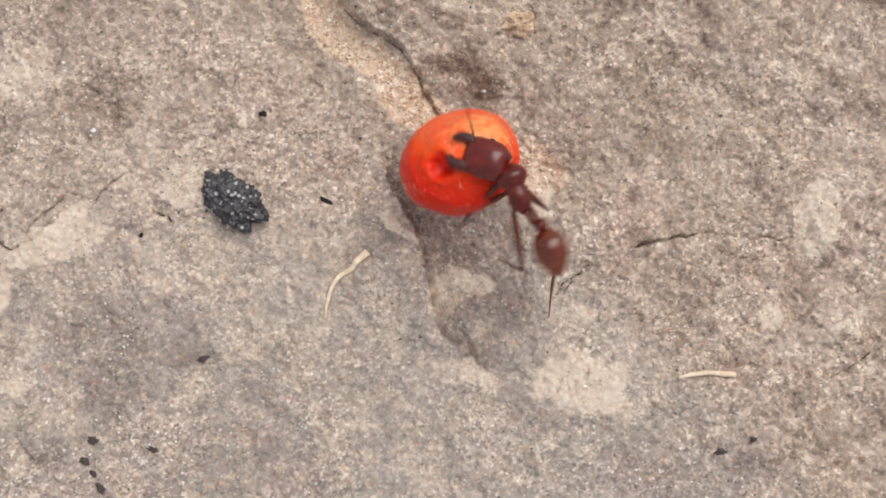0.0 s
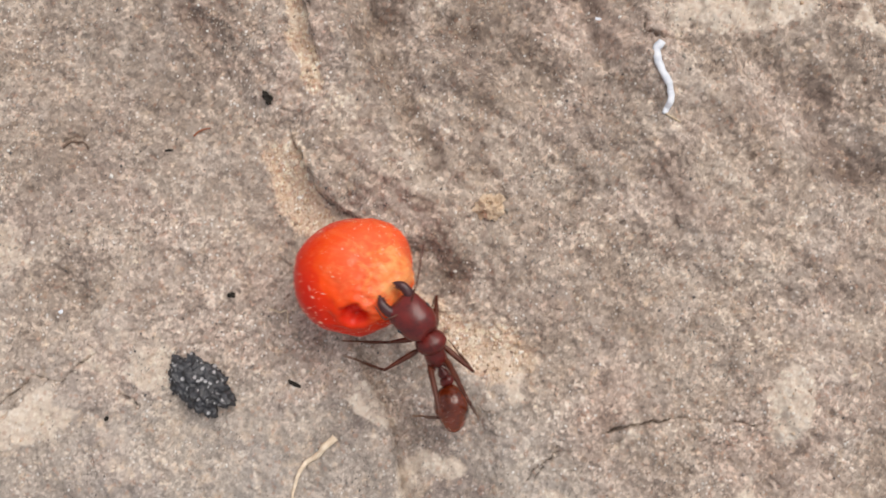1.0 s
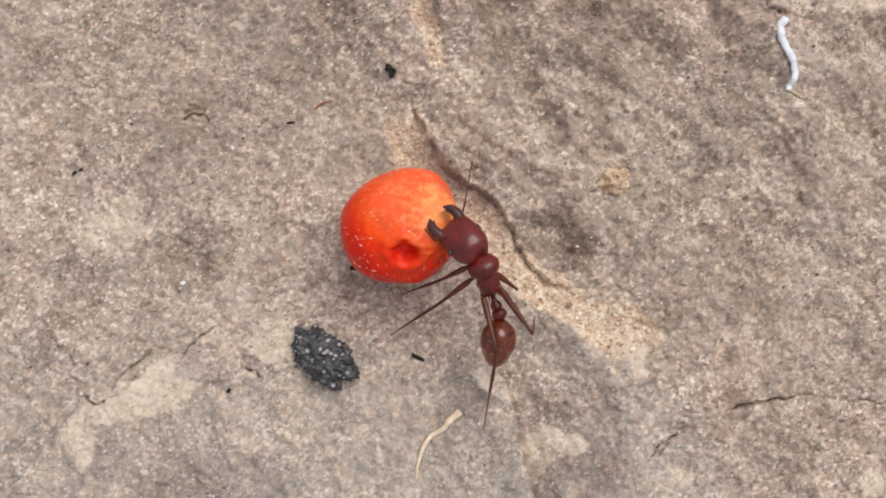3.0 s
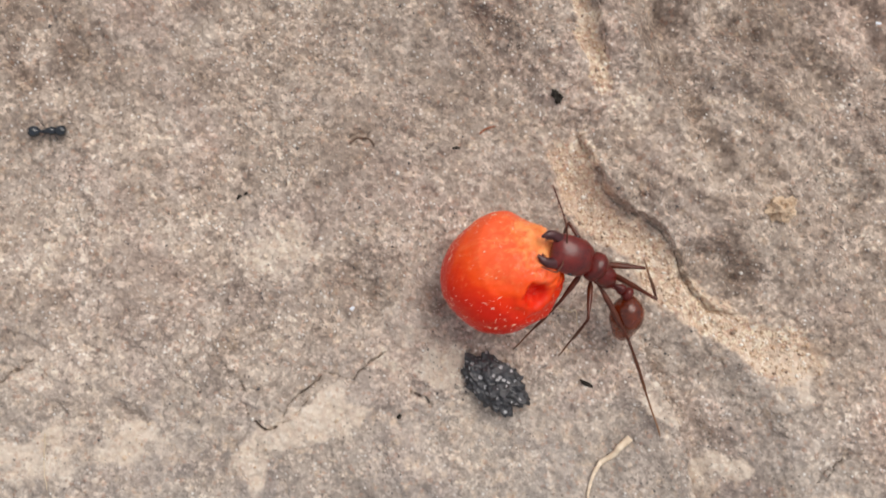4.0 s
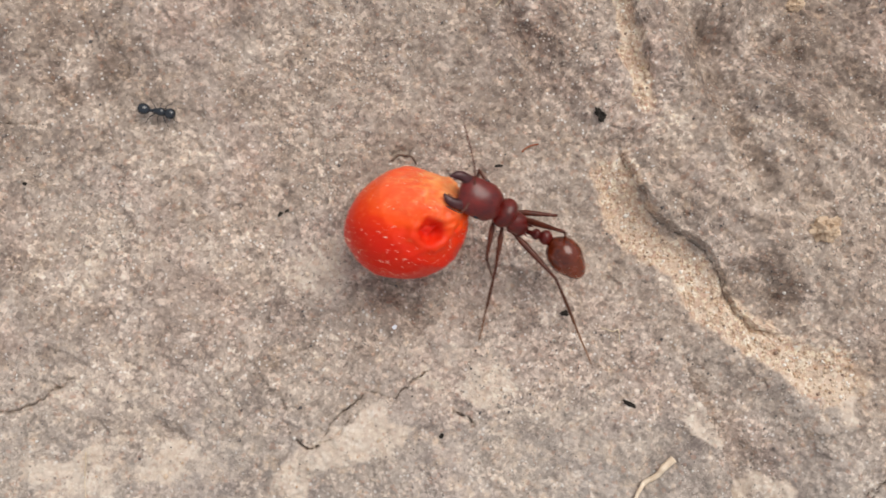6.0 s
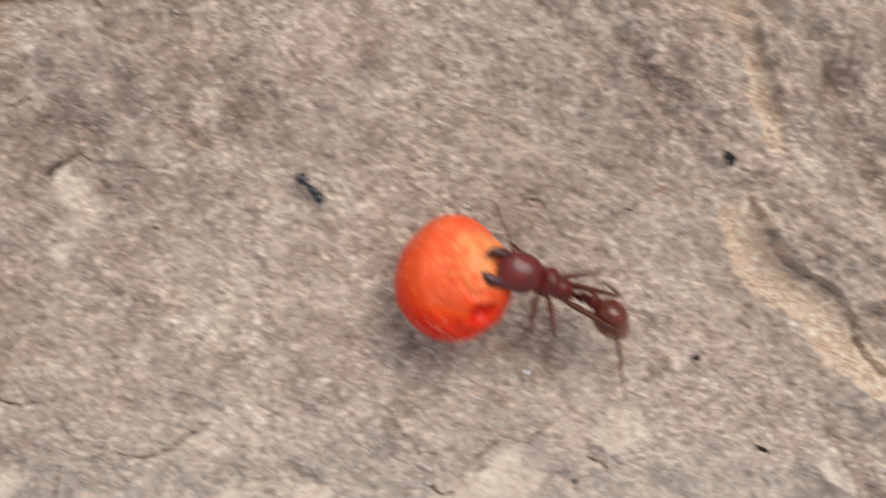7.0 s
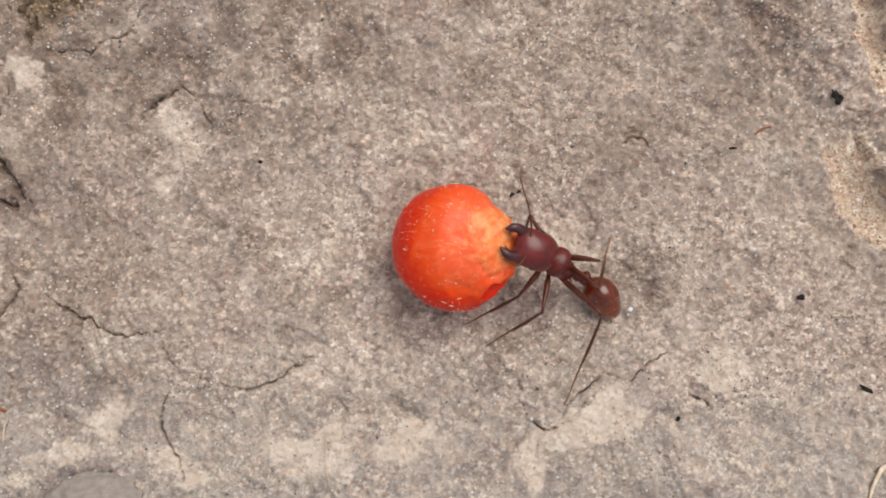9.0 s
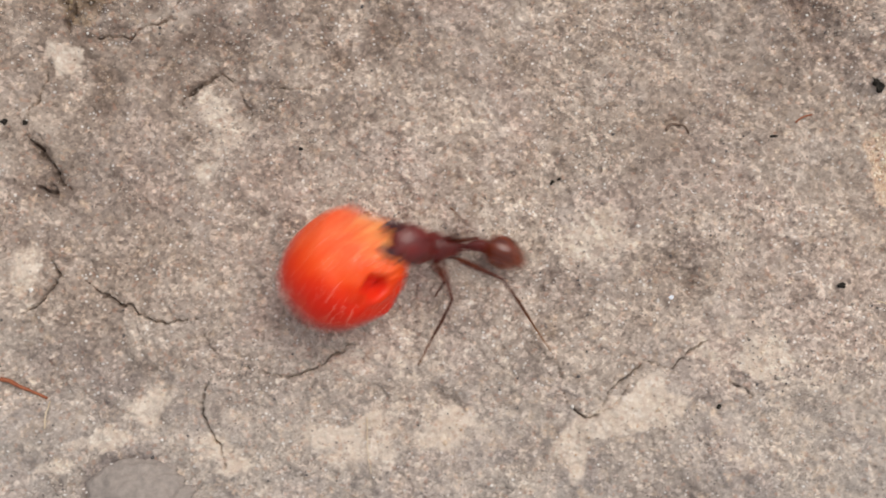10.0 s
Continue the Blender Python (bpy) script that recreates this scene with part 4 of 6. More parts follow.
# Crescent imprint in the rock, made up as a thin brown strand.
strand("fibre", [(-17.28, 12.40), (-17.06, 12.62), (-16.62, 12.72), (-16.26, 12.58), (-16.04, 12.30)], (0.075, 0.04), CRESCENT, "dark brown crescent mark on the slab, built as a raised strand", "fibre", 0.0)
strand("fibre", [(-12.15, 20.4), (-11.9, 20.62), (-11.5, 20.78)], (0.06, 0.04), ROOT, "pale scrap of dry plant fibre", "fibre", 0.08)



# ---- the berry ----
BERRY_R = 2.95


def squash(p):
    """The berry is a little flattened along one slanting axis."""
    m = Vector((0.45, -0.10, -0.89)).normalized()
    return p - m * (0.19 * p.dot(m))


def build_berry():
    root = tagged(new("berry"), "ripe orange-red berry with pale stem end and dark hole", "berry")
    bm = bmesh.new()
    bmesh.ops.create_uvsphere(bm, u_segments=168, v_segments=112, radius=1.0)
    hole = Vector((math.cos(radians(42)), math.sin(radians(42)), 0))
    flat_side = Vector((0.42, -0.76, 0.50)).normalized()
    pit = []
    for v in bm.verts:
        d = v.co.normalized()
        c = d.x
        r = BERRY_R * (1 + 0.055 * noise.noise(d * 1.5 + Vector((2, 1, 0))) + 0.012 * noise.noise(d * 4.0) + 0.03 * max(0.0, c) ** 3)
        r -= BERRY_R * 0.55 * max(0.0, c - 0.30) * (1 - c)
        r -= BERRY_R * 0.09 * max(0.0, d.dot(flat_side)) ** 4
        r += 0.17 * noise.noise(d * 4.2 + Vector((0, 0, 4))) * max(0.0, c) ** 2 + 0.05 * noise.noise(d * 9.0) * max(0.0, c) + 0.015 * noise.noise(d * 11.0)
        r -= 0.22 * math.exp(-((1 - c) / 0.02))
        a = d.angle(hole) * (1 - 0.22 * abs(d.z) / max(0.05, d.angle(hole))) + 0.05 * noise.noise(d * 6)
        inside = 1 - min(1.0, max(0.0, (a - 0.11) / 0.13))
        r -= 0.52 * inside * inside * (3 - 2 * inside) * (1 + 0.25 * noise.noise(d * 10))
        r += (0.07 + 0.05 * noise.noise(d * 7)) * math.exp(-((a - 0.28) / 0.055) ** 2)
        away = d.angle(hole)          # skin puckered round the hole
        r += 0.030 * math.sin(9 * math.atan2(d.z, d.dot(Vector((-hole.y, hole.x, 0)))) + 3 * noise.noise(d * 5)) * math.exp(-((away - 0.42) / 0.12) ** 2)
        jaws = 1 - c                  # torn flaps where the jaws hold
        r += 0.12 * (noise.noise(d * 8.5 + Vector((5, 0, 0))) + 0.6 * noise.noise(d * 17)) * math.exp(-((jaws - 0.12) / 0.12) ** 2)
        v.co = squash(d * r)
        pit.append(1.0 if a < 0.19 else max(0.0, 1 - (a - 0.19) / 0.05))
    body = part("skin", bm, BERRY, root, "glossy orange-red skin with paler streaks")
    body.data.attributes.new("pit", "FLOAT", "POINT").data.foreach_set("value", pit)
    # the withered stem scar
    bm = bmesh.new()
    for i in range(5):
        a = i * 2 * math.pi / 5 + 0.3
        out = Vector((0, math.cos(a), math.sin(a)))
        tube([squash(Vector((2.60, 0, 0)) + out * 0.05), squash(Vector((2.68, 0, 0)) + out * 0.25), squash(Vector((2.70, 0, 0)) + out * 0.45)], [0.07, 0.09, 0.03], 6, bm, 0.5)
    part("stem_scar", bm, TAN, root, "dry brown stem scar")
    def surface(d):
        return BERRY_R * (1 + 0.055 * noise.noise(d * 1.5 + Vector((2, 1, 0))) + 0.012 * noise.noise(d * 4.0) + 0.03 * max(0.0, d.x) ** 3 - 0.55 * max(0.0, d.x - 0.30) * (1 - d.x)) - BERRY_R * 0.09 * max(0.0, d.dot(flat_side)) ** 4

    rng = random.Random(4)
    bm = bmesh.new()
    made = 0
    while made < 420:
        d = Vector((rng.gauss(-0.1, 1), rng.gauss(0, 1), rng.gauss(0, 1))).normalized()
        if d.angle(hole) < 0.34 or d.x > 0.93 or noise.noise(d * 2.6 + Vector((0, 3, 0))) + 0.5 * noise.noise(d * 6.0) < rng.uniform(-0.35, 0.45):
            continue
        made += 1
        t = d.cross(Vector((rng.random() - 0.5, 1, rng.random() - 0.5))).normalized()
        side = d.cross(t)
        t = (t + side * rng.uniform(-0.8, 0.8)).normalized()
        r = surface(d) + 0.02
        n = rng.choice((0.02, 0.03, 0.05, 0.12))
        w = rng.uniform(0.007, 0.018) if rng.random() < 0.8 else rng.uniform(0.02, 0.042)
        bend = side * rng.uniform(-0.4, 0.4) * n
        tube([squash(d * (r + 0.005) - t * n), squash(d * (r + 0.02) + bend), squash(d * (r + 0.012) + t * n * rng.uniform(0.5, 1.3))], [w * 0.4, w, w * 0.25], 5, bm, 0.6)
    for i in range(220):               # short fuzz that stands off the skin
        d = Vector((rng.gauss(-0.2, 1), rng.gauss(0, 1), rng.gauss(0, 1))).normalized()
        if d.angle(hole) < 0.36 or d.x > 0.85:
            continue
        r = surface(d) - 0.01
        lean = Vector((rng.gauss(0, 1), rng.gauss(0, 1), rng.gauss(0, 1))) * 0.05
        tube([squash(d * r), squash(d * (r + rng.uniform(0.06, 0.14)) + lean)], [0.008, 0.004], 4, bm)
    tagged(part("dust", bm, DUST, root, "pale dust flecks sticking to the skin"), kind="stuff")
    return root


berry = build_berry()


# ---- the ant that carries it ----
NECK, WAIST = 1.05, -1.10                     # joints on the body's own x axis
FEMUR = {"front": 1.9, "middle": 2.1, "hind": 3.1}
SHIN = {"front": 3.7, "middle": 4.0, "hind": 5.3}
HIPS = {"front": (0.62, 0.34, -0.38), "middle": (0.02, 0.34, -0.44), "hind": (-0.45, 0.32, -0.44)}


def build_head(ant):
    head = part("head", loft([(-0.02, 0, 0, 0.20, 0.16), (0.06, 0, 0.02, 0.50, 0.34), (0.16, 0, 0.04, 0.66, 0.48), (0.32, 0, 0.07, 0.79, 0.60), (0.55, 0, 0.08, 0.86, 0.66), (0.9, 0, 0.06, 0.88, 0.65), (1.25, 0, 0.02, 0.87, 0.57),
                              (1.55, 0, -0.03, 0.85, 0.49), (1.78, 0, -0.08, 0.80, 0.36), (1.92, 0, -0.12, 0.69, 0.24), (2.0, 0, -0.13, 0.48, 0.12)], 32), HEAD, ant, "broad purplish-red domed head")
    for v in head.data.vertices:
        v.co.y *= 1.01
    for v in head.data.vertices:      # the two lobes at the back
        x, y = v.co.x / MM, v.co.y / MM
        if x < 0.5:
            v.co.x += MM * (-0.16 * math.exp(-((abs(y) - 0.42) / 0.22) ** 2) + 0.04)
    for s in (1, -1):
        bm = bmesh.new()
        tube(curve([(1.62, 0.50 * s, -0.04), (1.95, 0.60 * s, -0.03), (2.25, 0.62 * s, -0.06), (2.50, 0.54 * s, -0.12), (2.70, 0.40 * s, -0.20)], 5),
             [0.27 - 0.006 * i for i in range(14)] + [0.175 - 0.022 * i for i in range(7)], 12, bm, 0.75)
        for k in range(4):            # the teeth
            p = Vector((2.22 + 0.09 * k, (0.52 - 0.04 * k) * s, -0.12))
            tube([p, p + Vector((0.02, -0.13 * s, 0))], [0.05, 0.012], 6, bm)
        part("mandible", bm, DARK, head, "black curved mandible")
        bm = bmesh.new()
        bmesh.ops.create_uvsphere(bm, u_segments=14, v_segments=10, radius=0.13)
        for v in bm.verts:
            v.co = Vector((v.co.x * 1.15 + 0.98, v.co.y * 0.55 + 0.85 * s, v.co.z * 0.9 + 0.16))
        part("eye", bm, BLACK, head, "small black eye")
        bm = bmesh.new()
        if s < 0:      # the far feeler is stretched out, the near one folded beside the jaw
            scape, flagellum = [(1.60, -0.36, 0.28), (1.86, -0.74, 0.46), (2.12, -1.12, 0.56)], [(2.12, -1.12, 0.56), (2.48, -1.62, 0.56), (2.86, -2.12, 0.50), (3.2, -2.62, 0.42)]
        else:
            scape, flagellum = [(1.60, 0.34, 0.28), (1.72, 0.66, 0.36), (1.86, 0.98, 0.30)], [(1.86, 0.98, 0.30), (2.12, 0.96, 0.18), (2.35, 0.92, 0.06), (2.5, 0.88, -0.02)]
        tube(curve(scape, 4), [0.042, 0.042, 0.04, 0.04, 0.038, 0.04, 0.042, 0.045, 0.046], 7, bm)
        flagellum = curve(flagellum, 7)
        tube(flagellum, [0.027 + (0.008 if i % 2 else 0.0) for i in range(len(flagellum))], 7, bm)
        part("antenna", bm, LEG, head, "thin brown elbowed antenna")
    return head


def build_ant():
    ant = tagged(new("ant"), "large red-brown harvester ant gripping the berry in its jaws", "ant")
    body = part("mesosoma", loft([(1.14, 0, -0.02, 0.16, 0.16), (1.06, 0, 0.0, 0.34, 0.28), (0.93, 0, 0.07, 0.55, 0.45), (0.76, 0, 0.13, 0.69, 0.57), (0.56, 0, 0.15, 0.72, 0.60), (0.36, 0, 0.13, 0.66, 0.56), (0.20, 0, 0.05, 0.53, 0.46), (0.10, 0, -0.01, 0.45, 0.40),
                                  (0.02, 0, 0.0, 0.45, 0.42), (-0.18, 0, 0.03, 0.49, 0.46), (-0.45, 0, 0.03, 0.50, 0.46), (-0.68, 0, -0.03, 0.45, 0.41), (-0.86, 0, -0.10, 0.38, 0.33), (-1.0, 0, -0.18, 0.28, 0.24), (-1.10, 0, -0.23, 0.18, 0.16), (-1.16, 0, -0.24, 0.1, 0.1)], 28), BODY, ant, "humped reddish-brown middle body")
    for v in body.data.vertices:      # cross ridges behind the hump, and the seam below it
        x, z = v.co.x / MM, v.co.z / MM
        if x < 0.05:
            v.co *= 1 + 0.025 * math.sin(x * 34) * (1 if z > -0.1 else 0)
    for s in (1, -1):
        part("spine", tube([(-0.8, 0.22 * s, 0.2), (-1.0, 0.27 * s, 0.34)], [0.07, 0.012], 7), BODY, body)
    bm = loft([(0.02, 0, 0, 0.10, 0.10), (-0.25, 0, 0.0, 0.12, 0.12), (-0.42, 0, 0.09, 0.25, 0.27), (-0.56, 0, 0.10, 0.27, 0.29), (-0.68, 0, 0.02, 0.16, 0.17)], 16)
    petiole = part("petiole", bm, BODY, ant, "knobbed waist segment")
    part("postpetiole", loft([(-0.64, 0, 0.0, 0.14, 0.14), (-0.80, 0, 0.06, 0.30, 0.28), (-0.98, 0, 0.07, 0.37, 0.33), (-1.14, 0, 0.02, 0.30, 0.26), (-1.26, 0, -0.02, 0.18, 0.16)], 16), BODY, petiole, "second waist knob")
    gaster = part("gaster", loft([(0.05, 0, -0.02, 0.12, 0.12), (-0.04, 0, 0, 0.30, 0.28), (-0.25, 0, 0.02, 0.58, 0.54), (-0.55, 0, 0.03, 0.76, 0.70), (-0.9, 0, 0.02, 0.82, 0.75), (-1.2, 0, 0, 0.80, 0.72), (-1.42, 0, -0.02, 0.73, 0.66),
                                  (-1.44, 0, -0.02, 0.70, 0.63), (-1.72, 0, -0.05, 0.58, 0.53), (-1.74, 0, -0.05, 0.55, 0.50), (-1.95, 0, -0.08, 0.46, 0.42), (-1.97, 0, -0.08, 0.43, 0.39), (-2.12, 0, -0.11, 0.30, 0.26), (-2.22, 0, -0.13, 0.12, 0.11)], 28), GASTER, ant, "glossy chestnut-brown oval abdomen")
    rng = random.Random(8)
    bm = bmesh.new()
    for i in range(40):
        a, x = rng.uniform(-0.4, 3.5), rng.uniform(-2.2, -0.3) if i % 3 else rng.uniform(-2.2, -1.4)
        k = math.sin(math.pi * min(1, max(0, (x + 2.35) / 2.4))) ** 0.6
        p = Vector((x, 0.80 * k * math.cos(a), 0.73 * k * math.sin(a)))
        n = Vector((-0.5, math.cos(a), math.sin(a))).normalized()
        tube([p, p + n * 0.12], [0.005, 0.002], 4, bm)
    part("bristles", bm, STRAW, gaster, "sparse pale bristles")
    moving = {"head": build_head(ant), "petiole": petiole, "gaster": gaster}
    legs = {}
    for pair, fl in FEMUR.items():
        for s, side in ((1, "near"), (-1, "far")):
            thick = 0.15 if pair != "hind" else 0.16
            leg = part("leg", tube([(0, 0, 0), (0.12 * fl, 0, 0), (0.3 * fl, 0, 0.02), (0.55 * fl, 0, 0.03), (0.85 * fl, 0, 0.01), (fl, 0, 0)], [0.11, 0.085, thick * 0.95, thick * 0.85, 0.08, 0.075], 10), LEG, ant, "slender brown thigh")
            coxa = bmesh.new()
            bmesh.ops.create_uvsphere(coxa, u_segments=12, v_segments=8, radius=0.17)
            part("hip", coxa, BODY, leg)
            sl = SHIN[pair]
            shin = part("shin", tube([(-0.03, 0, 0), (0.1 * sl, 0, 0.02), (0.3 * sl, 0, 0.04), (0.5 * sl, 0, 0.02), (0.52 * sl, 0, 0.01), (0.66 * sl, 0, 0.0), (0.67 * sl, 0, 0.0), (0.76 * sl, 0, 0.01), (0.77 * sl, 0, 0.01), (0.85 * sl, 0, 0.03), (0.93 * sl, 0, 0.03), (sl, 0, 0)],
                                     [0.07, 0.068, 0.085, 0.072, 0.05, 0.044, 0.054, 0.038, 0.046, 0.034, 0.04, 0.028], 8), SHIN_TAN, leg, "thin shin and jointed foot")
            legs[pair, side] = (leg, shin)
    return ant, moving, legs


ant, ant_parts, legs = build_ant()


# ---- the small black ant that runs past ----
def build_small_ant():
    root = tagged(new("small_ant"), "tiny shiny black ant with a bluish sheen", "ant")
    part("head", egg(0.30, 0.88, 0.27, 0.22, 0.25, 0.2, 12, None, 16), BLACK, root)
    part("mesosoma", loft([(0.40, 0, 0.24, 0.08, 0.08), (0.28, 0, 0.29, 0.20, 0.17), (0.12, 0, 0.29, 0.21, 0.18), (-0.04, 0, 0.26, 0.15, 0.14), (-0.16, 0, 0.25, 0.15, 0.14), (-0.28, 0, 0.21, 0.07, 0.07)], 16), BLACK, root)
    part("petiole", egg(-0.44, -0.24, 0.09, 0.13, 0.22, 0, 8, None, 12), BLACK, root)
    part("gaster", egg(-1.00, -0.38, 0.28, 0.25, 0.25, -0.2, 14, None, 18), BLACK, root)
    for s in (1, -1):
        part("antenna", tube([(0.75, 0.1 * s, 0.28), (0.9, 0.32 * s, 0.36), (1.15, 0.38 * s, 0.2)], [0.013, 0.011, 0.013], 5), BLACK, root)
        for x, reach in ((0.25, 0.35), (0.08, 0.02), (-0.08, -0.45)):
            part("leg", tube([(x, 0.08 * s, 0.18), (x + 0.5 * reach, 0.36 * s, 0.34), (x + reach, 0.62 * s, 0.02), (x + 1.1 * reach, 0.74 * s, 0.0)], [0.022, 0.016, 0.009, 0.006], 5), BLACK, root)
    return root


small_ant = build_small_ant()


# ---- what moves ----
def shin_poses(pair, side, body, foot, splay=0.15):
    """The two-jointed leg: the thigh's pose in the body's space and the shin's in the thigh's, so that the foot meets its place."""
    hx, hy, hz = HIPS[pair]
    s = 1 if side == "near" else -1
    hip = Vector((hx, hy * s, hz))
    f = body.inverted() @ Vector(foot)
    a, b = FEMUR[pair], SHIN[pair]
    to = f - hip
    d = min(max(to.length, abs(a - b) + 0.1), a + b - 0.05)
    way = to.normalized()
    turn = body.to_3x3().inverted()
    ahead = body.to_3x3() @ Vector((1, 0, 0))
    ahead = Vector((ahead.x, ahead.y, 0)).normalized()
    out = Vector((-ahead.y, ahead.x, 0)) * s
    a_back, a_out, a_up = {"front": (0.25, 1.0, 0.5), "middle": (0.5, 1.0, 0.45), "hind": (1.0, splay, 0.35)}[pair]
    if s < 0 and pair != "hind":
        a_back, a_out, a_up = (-0.5, 0.2, -0.3) if pair == "front" else (0.4, 0.25, -0.2)
    pole = turn @ (out * a_out - ahead * a_back + Vector((0, 0, a_up)))
    pole = (pole - way * pole.dot(way)).normalized()
    c = (a * a + d * d - b * b) / (2 * a * d)
    knee = hip + way * (a * c) + pole * (a * math.sqrt(max(0.0, 1 - c * c)))
    end = hip + way * d

    def aim(x_axis):
        z = pole - x_axis * pole.dot(x_axis)
        z = z.normalized() if z.length > 1e-4 else Vector((0, 0, 1))
        y = z.cross(x_axis)
        return Matrix((x_axis, y, z)).transposed()
    t = aim((knee - hip).normalized())
    q = aim((end - knee).normalized())
    thigh = Matrix.Translation(hip * MM) @ t.to_4x4()
    shin = Matrix.Translation(Vector((a, 0, 0)) * MM) @ (t.inverted() @ q).to_4x4()
    return thigh, shin


def mm_pose(x, y, z, rx, ry, rz):
    return pose(x * MM, y * MM, z * MM, rx, ry, rz)


def step(pair, side, bodies, feet):
    """Keys one leg: the foot stands on the rock at each row, and lifts on its way where it moves on."""
    leg, shin = legs[pair, side]
    rows = []
    for (t, x, y), (u, bx, by) in zip(feet, feet[1:]):
        gap = math.hypot(bx - x, by - y)
        for s in [s for s in bodies if t <= s < u]:
            k = (s - t) / (u - t)
            k = k * k * (3 - 2 * k)
            px, py = x + (bx - x) * k, y + (by - y) * k
            lift = min(0.9, 0.3 * gap) * math.sin(math.pi * k) if gap > 0.7 else 0.0
            rows.append((s, px, py, lift))
    rows.append((*feet[-1], 0.0))
    ground = relief(np.array([r[1] for r in rows]), np.array([r[2] for r in rows]))[0]
    rows = [(s, *shin_poses(pair, side, bodies[s], (x, y, z + 0.04 + lift), 0.15 + 0.25 * min(1.0, max(0.0, (s - 7.5) / 0.4)) + 0.45 * min(1.0, max(0.0, (s - 9.7) / 0.2)))) for (s, x, y, lift), z in zip(rows, ground)]
    walk(leg, [(t, a) for t, a, _ in rows])
    walk(shin, [(t, b) for t, _, b in rows])


